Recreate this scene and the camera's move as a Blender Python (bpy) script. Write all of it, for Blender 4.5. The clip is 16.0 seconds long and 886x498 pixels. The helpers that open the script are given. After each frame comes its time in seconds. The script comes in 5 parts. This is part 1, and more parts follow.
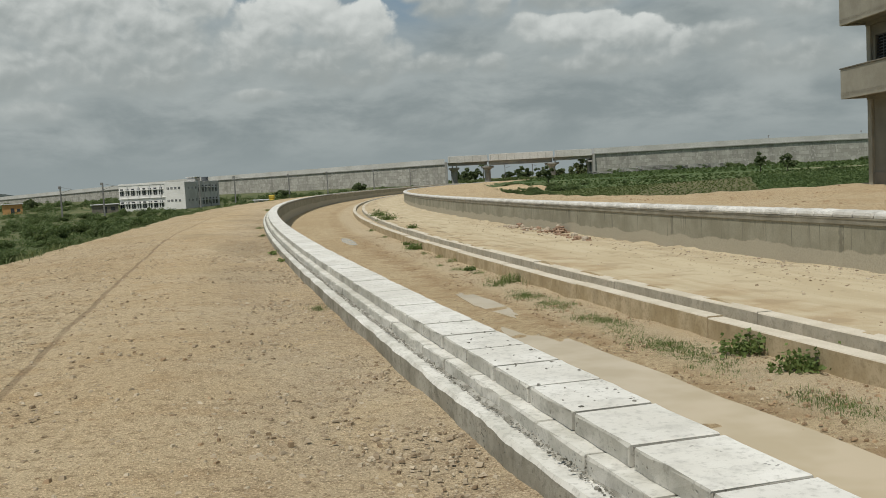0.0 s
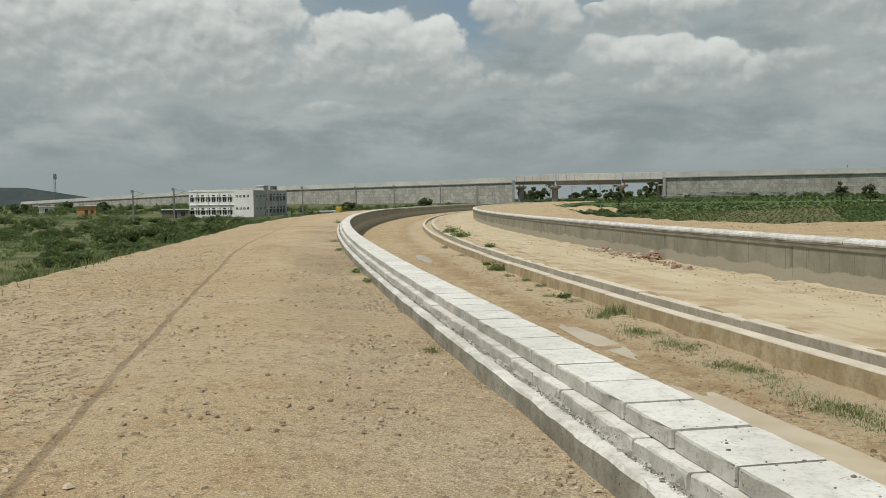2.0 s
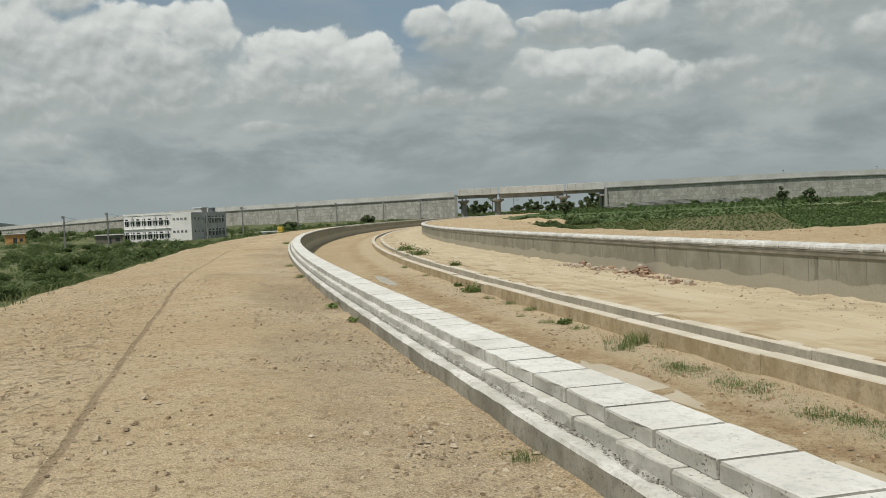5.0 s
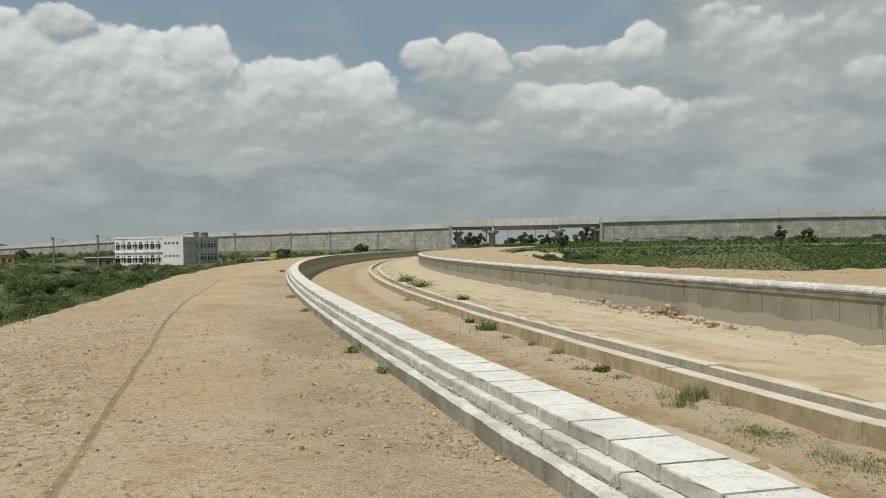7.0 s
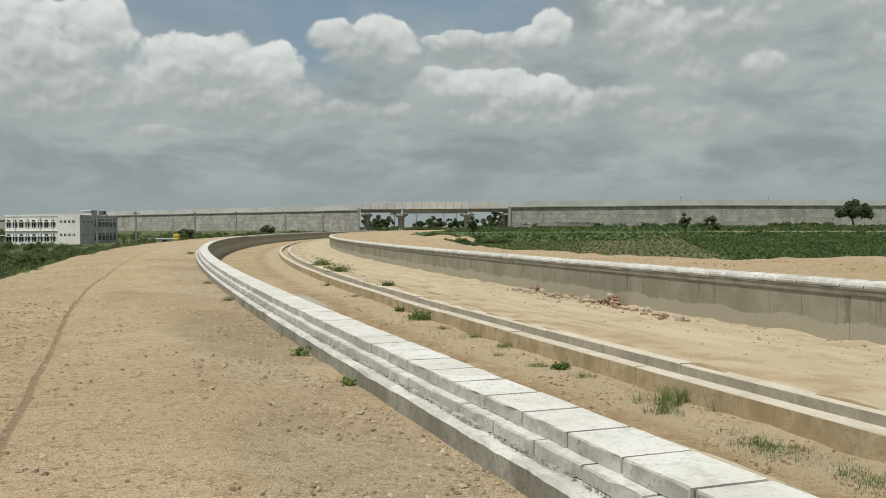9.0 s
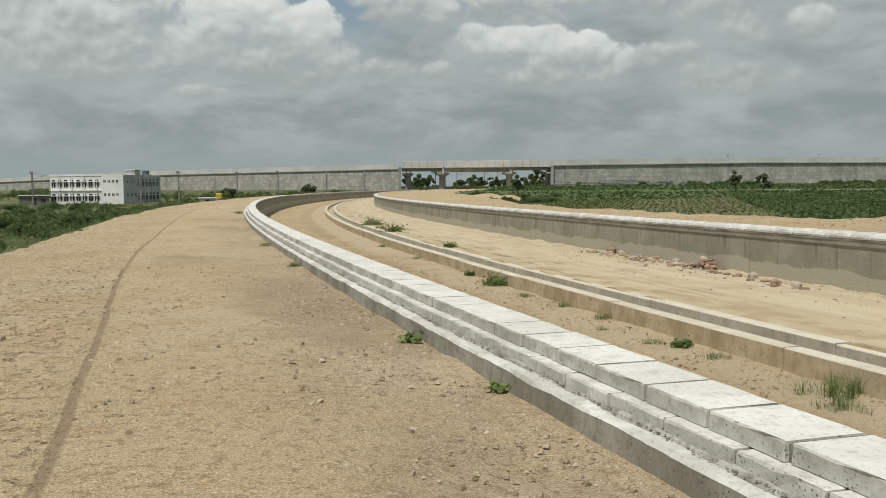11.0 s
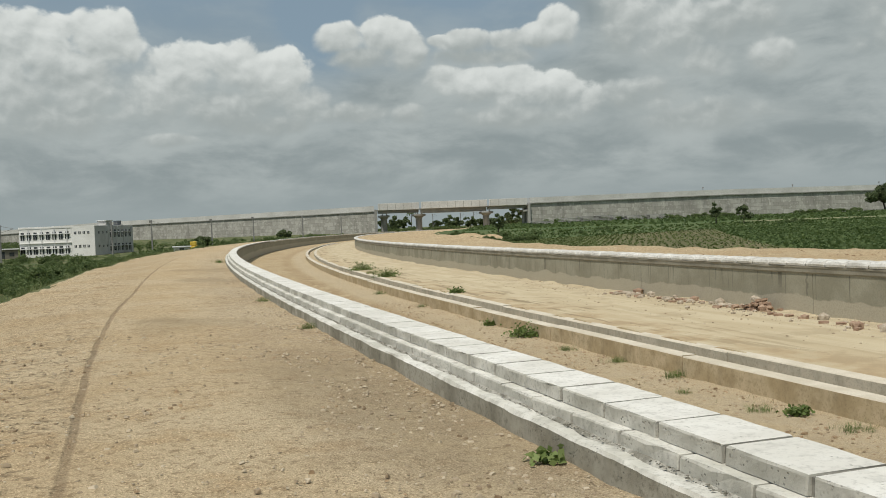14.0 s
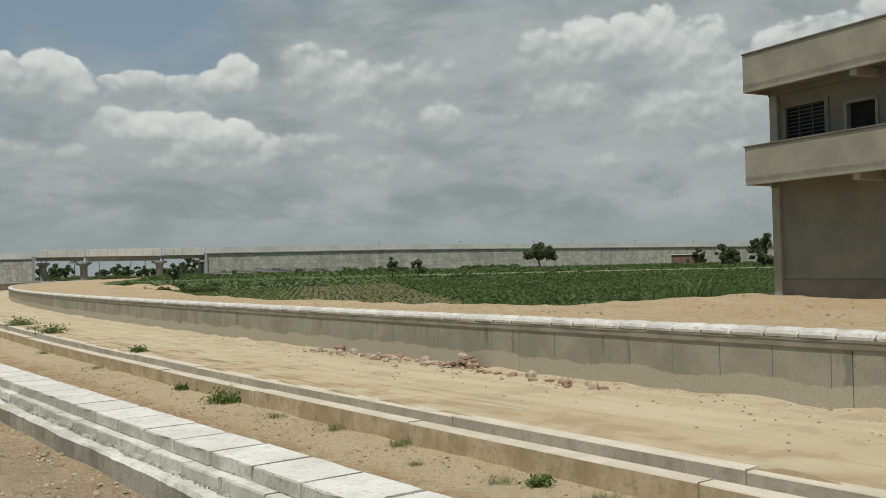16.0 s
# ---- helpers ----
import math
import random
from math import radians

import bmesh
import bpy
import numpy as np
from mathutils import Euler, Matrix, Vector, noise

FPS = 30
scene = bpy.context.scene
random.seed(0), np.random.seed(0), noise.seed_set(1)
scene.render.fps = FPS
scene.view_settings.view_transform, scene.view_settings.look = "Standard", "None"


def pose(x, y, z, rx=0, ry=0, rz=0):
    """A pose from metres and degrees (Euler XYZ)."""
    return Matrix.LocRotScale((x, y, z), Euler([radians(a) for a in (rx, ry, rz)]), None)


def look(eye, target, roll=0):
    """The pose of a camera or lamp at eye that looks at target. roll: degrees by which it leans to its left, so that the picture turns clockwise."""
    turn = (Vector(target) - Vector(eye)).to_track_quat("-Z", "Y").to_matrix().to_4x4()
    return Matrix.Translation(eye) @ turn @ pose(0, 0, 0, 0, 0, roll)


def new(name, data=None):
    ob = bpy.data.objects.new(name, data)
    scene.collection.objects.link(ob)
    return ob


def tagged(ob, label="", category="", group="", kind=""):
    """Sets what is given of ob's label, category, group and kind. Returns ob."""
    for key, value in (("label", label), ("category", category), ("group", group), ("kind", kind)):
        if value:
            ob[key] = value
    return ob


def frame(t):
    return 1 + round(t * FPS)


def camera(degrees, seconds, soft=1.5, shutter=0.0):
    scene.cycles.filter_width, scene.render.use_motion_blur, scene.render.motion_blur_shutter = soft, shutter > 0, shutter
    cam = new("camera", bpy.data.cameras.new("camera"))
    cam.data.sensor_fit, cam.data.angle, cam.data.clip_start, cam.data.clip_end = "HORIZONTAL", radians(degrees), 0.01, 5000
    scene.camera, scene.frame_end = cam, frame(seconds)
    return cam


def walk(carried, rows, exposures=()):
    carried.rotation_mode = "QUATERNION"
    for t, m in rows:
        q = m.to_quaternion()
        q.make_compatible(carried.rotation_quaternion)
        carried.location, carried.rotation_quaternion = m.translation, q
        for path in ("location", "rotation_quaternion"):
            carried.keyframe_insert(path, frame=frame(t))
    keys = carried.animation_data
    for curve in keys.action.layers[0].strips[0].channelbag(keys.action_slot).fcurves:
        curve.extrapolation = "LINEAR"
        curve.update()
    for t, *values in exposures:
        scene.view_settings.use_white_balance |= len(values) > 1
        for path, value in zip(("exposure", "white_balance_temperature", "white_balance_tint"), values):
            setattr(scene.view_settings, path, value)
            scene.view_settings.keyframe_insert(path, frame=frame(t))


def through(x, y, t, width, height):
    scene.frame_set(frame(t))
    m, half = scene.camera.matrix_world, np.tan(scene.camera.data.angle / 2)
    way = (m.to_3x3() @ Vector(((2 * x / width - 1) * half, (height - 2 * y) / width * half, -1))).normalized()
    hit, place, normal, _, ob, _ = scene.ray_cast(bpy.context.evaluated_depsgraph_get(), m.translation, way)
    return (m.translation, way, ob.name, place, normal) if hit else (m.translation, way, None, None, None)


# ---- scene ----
cam = camera(51.0, 16.0, soft=0.9)
PATH = [
    (0, (0.0, 0.0, 1.538), (0.067, 1.993, 1.391), -3.0),
    (0.5, (-0.225, 0.659, 1.552), (-0.288, 2.653, 1.402), -2.5),
    (1, (-0.427, 1.304, 1.542), (-0.526, 3.296, 1.393), -1.7),
    (1.5, (-0.588, 1.95, 1.555), (-0.671, 3.943, 1.419), -1.7),
    (2, (-0.858, 2.591, 1.525), (-0.922, 4.587, 1.419), -0.8),
    (2.5, (-1.056, 3.206, 1.552), (-1.015, 5.205, 1.523), -2.0),
    (3, (-1.3, 3.853, 1.529), (-1.212, 5.851, 1.508), -1.9),
    (3.5, (-1.533, 4.458, 1.554), (-1.412, 6.454, 1.519), -2.3),
    (4, (-1.699, 5.098, 1.542), (-1.624, 7.095, 1.453), -3.4),
    (6.5, (-2.503, 8.432, 1.564), (-2.444, 10.431, 1.54), -1.1),
    (7, (-2.698, 9.029, 1.566), (-2.615, 11.027, 1.556), -1.1),
    (7.5, (-2.852, 9.579, 1.56), (-2.656, 11.569, 1.531), -1.1),
    (8, (-3.094, 10.097, 1.583), (-2.79, 12.073, 1.549), 0.1),
    (8.5, (-3.261, 10.658, 1.584), (-2.961, 12.635, 1.547), 0.1),
    (9, (-3.428, 11.313, 1.591), (-3.145, 13.292, 1.542), -0.3),
    (11.5, (-4.356, 14.807, 1.511), (-4.173, 16.794, 1.367), -0.7),
    (12, (-4.509, 15.325, 1.512), (-4.335, 17.315, 1.413), -1.1),
    (12.5, (-4.7, 15.881, 1.536), (-4.505, 17.87, 1.449), -0.9),
    (13, (-4.811, 16.449, 1.557), (-4.598, 18.437, 1.486), -2.1),
    (13.5, (-4.894, 17.033, 1.551), (-4.651, 19.017, 1.501), -2.4),
    (14, (-5.03, 17.699, 1.526), (-4.775, 19.682, 1.476), -2.2),
    (14.5, (-5.088, 18.29, 1.529), (-4.805, 20.269, 1.489), -2.0),
    (15, (-5.213, 18.795, 1.54), (-4.864, 20.764, 1.54), -0.9),
    (15.5, (-5.326, 19.198, 1.56), (-4.72, 21.104, 1.567), -1.7),
    (16, (-5.276, 19.574, 1.606), (-4.364, 21.353, 1.646), -1.3),
]
walk(cam, [(t, look(eye, target, roll)) for t, eye, target, roll in PATH],
     [(t, stops, 6610, 10) for t, stops in ((0, -.15), (2, -.08), (4, -.05), (7, -.02), (12.5, 0), (15, -.03), (16, -.08))])

# ---------------------------------------------------------------- light
SUN_EL, SUN_AZ = 62.0, 215.0          # degrees; azimuth clockwise from +y
world = bpy.data.worlds.new("sky")
scene.world = world
world.use_nodes = True
wt = world.node_tree
wt.nodes.clear()


class Net:
    """Short spelling for node trees."""

    def __init__(self, tree):
        self.t = tree

    def put(self, sock, v):
        if isinstance(v, bpy.types.NodeSocket):
            self.t.links.new(v, sock)
        else:
            sock.default_value = v

    def m(self, op, a, b=0.0, c=0.0, clamp=False):
        n = self.t.nodes.new("ShaderNodeMath")
        n.operation, n.use_clamp = op, clamp
        for i, v in enumerate((a, b, c)):
            self.put(n.inputs[i], v)
        return n.outputs[0]

    def ramp(self, x, lo, hi, a=0.0, b=1.0):
        n = self.t.nodes.new("ShaderNodeMapRange")
        n.interpolation_type = "SMOOTHSTEP"
        for i, v in enumerate((x, lo, hi, a, b)):
            self.put(n.inputs[i], v)
        return n.outputs[0]

    def mix(self, f, a, b, how="MIX"):
        n = self.t.nodes.new("ShaderNodeMix")
        n.data_type, n.blend_type = "RGBA", how
        self.put(n.inputs[0], f)
        self.put(n.inputs[6], a)
        self.put(n.inputs[7], b)
        return n.outputs[2]

    def noise(self, vec, scale, detail=4.0, rough=0.55, distort=0.0):
        n = self.t.nodes.new("ShaderNodeTexNoise")
        self.put(n.inputs["Vector"], vec)
        n.inputs["Scale"].default_value, n.inputs["Detail"].default_value = scale, detail
        n.inputs["Roughness"].default_value, n.inputs["Distortion"].default_value = rough, distort
        return n.outputs[0]

    def xyz(self, x, y, z=0.0):
        n = self.t.nodes.new("ShaderNodeCombineXYZ")
        for i, v in enumerate((x, y, z)):
            self.put(n.inputs[i], v)
        return n.outputs[0]

    def split(self, v):
        n = self.t.nodes.new("ShaderNodeSeparateXYZ")
        self.put(n.inputs[0], v)
        return n.outputs


def rgb(r, g, b):
    return (r, g, b, 1.0)


def make_sky():
    w = Net(wt)
    d = w.split(wt.nodes.new("ShaderNodeTexCoord").outputs["Generated"])
    az = w.m("MULTIPLY", w.m("ARCTAN2", d[0], d[1]), 57.2958)
    el = w.m("MULTIPLY", w.m("ARCSINE", d[2]), 57.2958)

    def bells(az, el, rows):
        total = None
        for a, e, ra, re, k in rows:
            x = w.m("DIVIDE", w.m("SUBTRACT", az, a), ra)
            y = w.m("DIVIDE", w.m("SUBTRACT", el, e), re)
            q = w.m("ADD", w.m("MULTIPLY", x, x), w.m("MULTIPLY", y, y))
            g = w.m("MULTIPLY", w.m("EXPONENT", w.m("MULTIPLY", q, -0.9)), k)
            total = g if total is None else w.m("ADD", total, g)
        return total

    # cumulus heads: bearing, height, half width, half height, whiteness
    heads = (
        (-21.8, 10.4, 4.0, 3.0, 0.85), (-17.9, 10.8, 3.0, 2.2, 0.90), (-15.7, 10.8, 2.2, 2.2, 0.95), (-12.1, 11.3, 2.5, 2.0, 1.00), (-13.8, 9.2, 3.3, 2.1, 0.80), (-7.9, 9.9, 2.6, 1.8, 1.00), (-4.5, 9.8, 2.5, 1.8, 1.00),
        (-2.1, 9.1, 2.2, 2.0, 1.00), (-0.7, 7.7, 2.2, 1.4, 0.70), (-9.1, 8.3, 3.0, 1.9, 0.85), (-5.2, 7.4, 4.0, 1.5, 0.55), (-18.6, 8.1, 4.0, 2.3, 0.75), (-15.3, 7.1, 4.2, 1.6, 0.60), (-22.0, 7.3, 3.5, 2.3, 0.70),
        (-3.2, 6.4, 3.3, 0.9, 0.40), (1.9, 7.1, 2.5, 0.8, 0.50), (-19.7, 12.9, 2.1, 1.2, 0.80), (-26.2, 10.0, 4.6, 3.9, 0.80), (-30.9, 8.8, 5.3, 3.9, 0.75), (1.5, 11.5, 1.8, 1.2, 0.85), (4.3, 11.5, 2.0, 1.5, 0.95),
        (5.5, 10.4, 1.6, 1.6, 0.80), (3.1, 10.3, 2.8, 1.0, 0.60), (15.0, 11.8, 1.5, 1.5, 1.00), (13.7, 11.1, 1.6, 1.0, 0.90), (11.8, 10.9, 2.2, 0.9, 0.75), (9.4, 11.0, 2.1, 0.9, 0.75), (7.6, 11.2, 0.9, 0.4, 0.80),
        (10.4, 10.2, 4.0, 0.7, 0.45), (7.8, 8.9, 1.7, 1.1, 0.95), (10.0, 8.5, 2.4, 1.3, 1.00), (12.1, 8.2, 2.4, 1.5, 1.00), (14.8, 7.7, 2.5, 1.5, 0.95), (16.5, 7.2, 1.5, 1.1, 0.85), (12.5, 6.5, 5.4, 0.9, 0.50),
        (5.6, 6.8, 1.2, 0.8, 0.62), (-21.3, 5.0, 2.6, 0.8, 0.70), (-8.8, 5.6, 2.1, 0.5, 0.60), (21.4, 11.0, 2.8, 2.2, 0.75), (18.8, 11.6, 1.6, 2.3, 0.65), (23.7, 9.0, 2.1, 1.2, 0.70), (19.9, 7.2, 3.3, 1.4, 0.55),
        (27.1, 9.0, 2.0, 1.3, 0.70), (23.3, 5.9, 5.4, 1.2, 0.45), (25.5, 11.4, 3.9, 1.8, 0.60), (36.3, 13.3, 2.2, 1.8, 0.95), (39.4, 13.7, 2.9, 1.8, 1.00), (42.1, 12.3, 3.2, 2.2, 0.85), (33.5, 12.3, 2.8, 2.1, 0.65),
        (37.3, 5.7, 1.9, 1.1, 0.60), (35.2, 9.9, 3.9, 2.1, 0.60), (40.9, 8.6, 4.2, 2.1, 0.65), (44.8, 9.6, 3.5, 2.5, 0.75), (48.6, 10.9, 4.2, 2.8, 0.80), (45.7, 6.0, 5.3, 1.4, 0.50), (50.9, 7.2, 4.2, 2.1, 0.60),
        (53.9, 12.2, 4.6, 2.5, 0.80),
    )
    gaps = ((0.3, 12.6, 2.0, 3.6, .8), (-7, 16.6, 9, 2.3, .75), (9.3, 15.6, 3.4, 2.3, .9), (31, 17.6, 4, 1.6, .8), (19, 16.5, 3.0, 2.0, .3), (-22, 14.6, 5, 1.4, .4))

    # billows push the outline of every head in and out
    v = w.xyz(w.m("MULTIPLY", az, .1), w.m("MULTIPLY", el, .125), 3.7)
    warp = w.noise(v, 4.0, 2.0, .5)
    v2 = w.xyz(w.m("ADD", w.m("MULTIPLY", az, .1), w.m("MULTIPLY", warp, .10)), w.m("ADD", w.m("MULTIPLY", el, .125), w.m("MULTIPLY", warp, .13)), 3.7)

    def billow(vec):
        k = wt.nodes.new("ShaderNodeTexVoronoi")
        k.feature = "SMOOTH_F1"
        w.put(k.inputs["Vector"], vec)
        k.inputs["Scale"].default_value, k.inputs["Detail"].default_value, k.inputs["Roughness"].default_value = 4.2, 2.0, .5
        k.inputs["Smoothness"].default_value = .3
        return w.m("ADD", w.m("SUBTRACT", .5, k.outputs["Distance"]), w.m("MULTIPLY", w.m("SUBTRACT", w.noise(vec, 6.0, 9.0, .66), .5), 1.15))

    lift = wt.nodes.new("ShaderNodeVectorMath")
    lift.operation = "ADD"
    w.put(lift.inputs[0], v2)
    lift.inputs[1].default_value = (-.02, .055, 0)
    puffs, puffs_above = billow(v2), billow(lift.outputs[0])
    inside, shade, weight = None, None, None
    for a, e, ra, re, k in heads:
        x = w.m("DIVIDE", w.m("SUBTRACT", az, a), ra)
        y = w.m("DIVIDE", w.m("SUBTRACT", el, e), re)
        q = w.m("SUBTRACT", 1.0, w.m("ADD", w.m("MULTIPLY", x, x), w.m("MULTIPLY", y, y)))
        g = w.m("EXPONENT", w.m("MULTIPLY", q, 3.0))
        tone = w.m("MULTIPLY", g, w.m("MULTIPLY", w.m("ADD", w.m("MULTIPLY", y, .36), .56), k))
        inside = q if inside is None else w.m("SMOOTH_MAX", inside, q, .25)
        shade = tone if shade is None else w.m("ADD", shade, tone)
        weight = g if weight is None else w.m("ADD", weight, g)
    body = w.m("ADD", w.m("ADD", inside, .22), w.m("MULTIPLY", puffs, .8))
    hem = w.m("ADD", inside, w.m("MULTIPLY", puffs, .5))
    tall = w.m("DIVIDE", shade, weight)
    # sharp heads, bases that fade into the grey layer
    puff = w.m("MULTIPLY", w.ramp(body, -.06, w.ramp(tall, .25, .75, .95, .26)), w.ramp(el, 3.0, 6.5))
    soft = w.ramp(hem, -1.2, .4)
    lit = w.m("ADD", tall, w.m("MULTIPLY", w.m("SUBTRACT", puffs, puffs_above), .36))
    lit = w.ramp(lit, .12, 1.0)
    cloud = w.mix(lit, rgb(.345, .388, .386), rgb(.71, .75, .735))
    sky = wt.nodes.new("ShaderNodeTexSky")
    sky.sky_type, sky.sun_disc = "NISHITA", False
    sky.sun_elevation, sky.sun_rotation = radians(SUN_EL), radians(SUN_AZ)
    sky.air_density, sky.dust_density = 1.0, 2.0
    blue = w.mix(0.7, w.mix(1.0, sky.outputs[0], rgb(.075, .075, .075), "MULTIPLY"), rgb(.255, .35, .42))
    veil = w.noise(w.xyz(w.m("MULTIPLY", az, 0.07), w.m("MULTIPLY", el, 0.17), 1.0), 2.2, 8.0, .58, .25)
    grey = w.mix(w.ramp(veil, .34, .66), rgb(.262, .31, .32), rgb(.40, .45, .452))
    grey = w.mix(w.ramp(el, .5, 4.0), rgb(.30, .352, .362), grey)
    grey = w.mix(w.m("MULTIPLY", soft, .42), grey, rgb(.41, .46, .46))
    open_ = w.m("MULTIPLY", w.m("ADD", bells(az, el, gaps), w.m("ADD", w.m("MULTIPLY", w.ramp(el, 15, 24), .35), w.m("MULTIPLY", w.m("MULTIPLY", w.ramp(el, 8.0, 12.5), w.ramp(az, 18, 13)), .6))), w.ramp(veil, .75, .3, .9, 1.3), clamp=True)
    behind = w.mix(open_, grey, blue)
    both = w.mix(puff, behind, cloud)
    both = w.mix(w.ramp(el, -3.0, 0.0), rgb(.2, .19, .16), both)
    bg = wt.nodes.new("ShaderNodeBackground")
    w.put(bg.inputs[0], both)
    bg.inputs[1].default_value = 1.0
    out = wt.nodes.new("ShaderNodeOutputWorld")
    wt.links.new(bg.outputs[0], out.inputs[0])


make_sky()
sun = new("sun", bpy.data.lights.new("sun", "SUN"))
sun.data.energy, sun.data.angle, sun.data.color = 3.3, radians(0.6), (1.0, 0.95, 0.86)
sun_way = Vector((math.sin(radians(SUN_AZ)) * math.cos(radians(SUN_EL)), math.cos(radians(SUN_AZ)) * math.cos(radians(SUN_EL)), math.sin(radians(SUN_EL))))
sun.matrix_world = look(sun_way * 50, (0, 0, 0))

# ---------------------------------------------------------------- materials
CX, CY, R, TH0 = 584.96, 136.70, 598.83, -0.22957   # the canal's bend: centre, radius of the parapet, start


def material(name, rough=0.9, spec=0.3):
    mat = bpy.data.materials.new(name)
    mat.use_nodes = True
    n = Net(mat.node_tree)
    b = mat.node_tree.nodes["Principled BSDF"]
    b.inputs["Roughness"].default_value = rough
    b.inputs["Specular IOR Level"].default_value = spec
    pos = mat.node_tree.nodes.new("ShaderNodeNewGeometry").outputs["Position"]
    return mat, n, b, pos


def bump(n, b, height, strength, dist):
    k = n.t.nodes.new("ShaderNodeBump")
    k.inputs["Strength"].default_value, k.inputs["Distance"].default_value = strength, dist
    n.put(k.inputs["Height"], height)
    n.t.links.new(k.outputs[0], b.inputs["Normal"])


def offset_node(n, pos):
    """How far a place lies inside the parapet's outer edge."""
    p = n.split(pos)
    x, y = n.m("SUBTRACT", p[0], CX), n.m("SUBTRACT", p[1], CY)
    return n.m("SUBTRACT", R, n.m("SQRT", n.m("ADD", n.m("MULTIPLY", x, x), n.m("MULTIPLY", y, y))))


def two_tone(name, dark, light, scale=1.0, fine=30.0, rough=0.9, relief=0.02, spec=0.25, per_object=0.0, sharp=(0.35, 0.65)):
    """A surface with a broad and a fine variation, at real size."""
    mat, n, b, pos = material(name, rough, spec)
    broad = n.noise(pos, scale, 5.0, .6)
    grain = n.noise(pos, fine, 4.0, .65)
    c = n.mix(n.ramp(broad, *sharp), rgb(*dark), rgb(*light))
    c = n.mix(n.ramp(grain, .3, .75, 0.0, 0.35), c, rgb(*[v * .62 for v in dark]))
    if per_object:
        info = n.t.nodes.new("ShaderNodeObjectInfo").outputs["Random"]
        c = n.mix(n.m("MULTIPLY", info, per_object), c, rgb(*[v * .55 for v in dark]))
    n.put(b.inputs["Base Color"], c)
    bump(n, b, n.m("ADD", n.m("MULTIPLY", broad, .4), n.m("MULTIPLY", grain, .6)), 0.6, relief)
    return mat


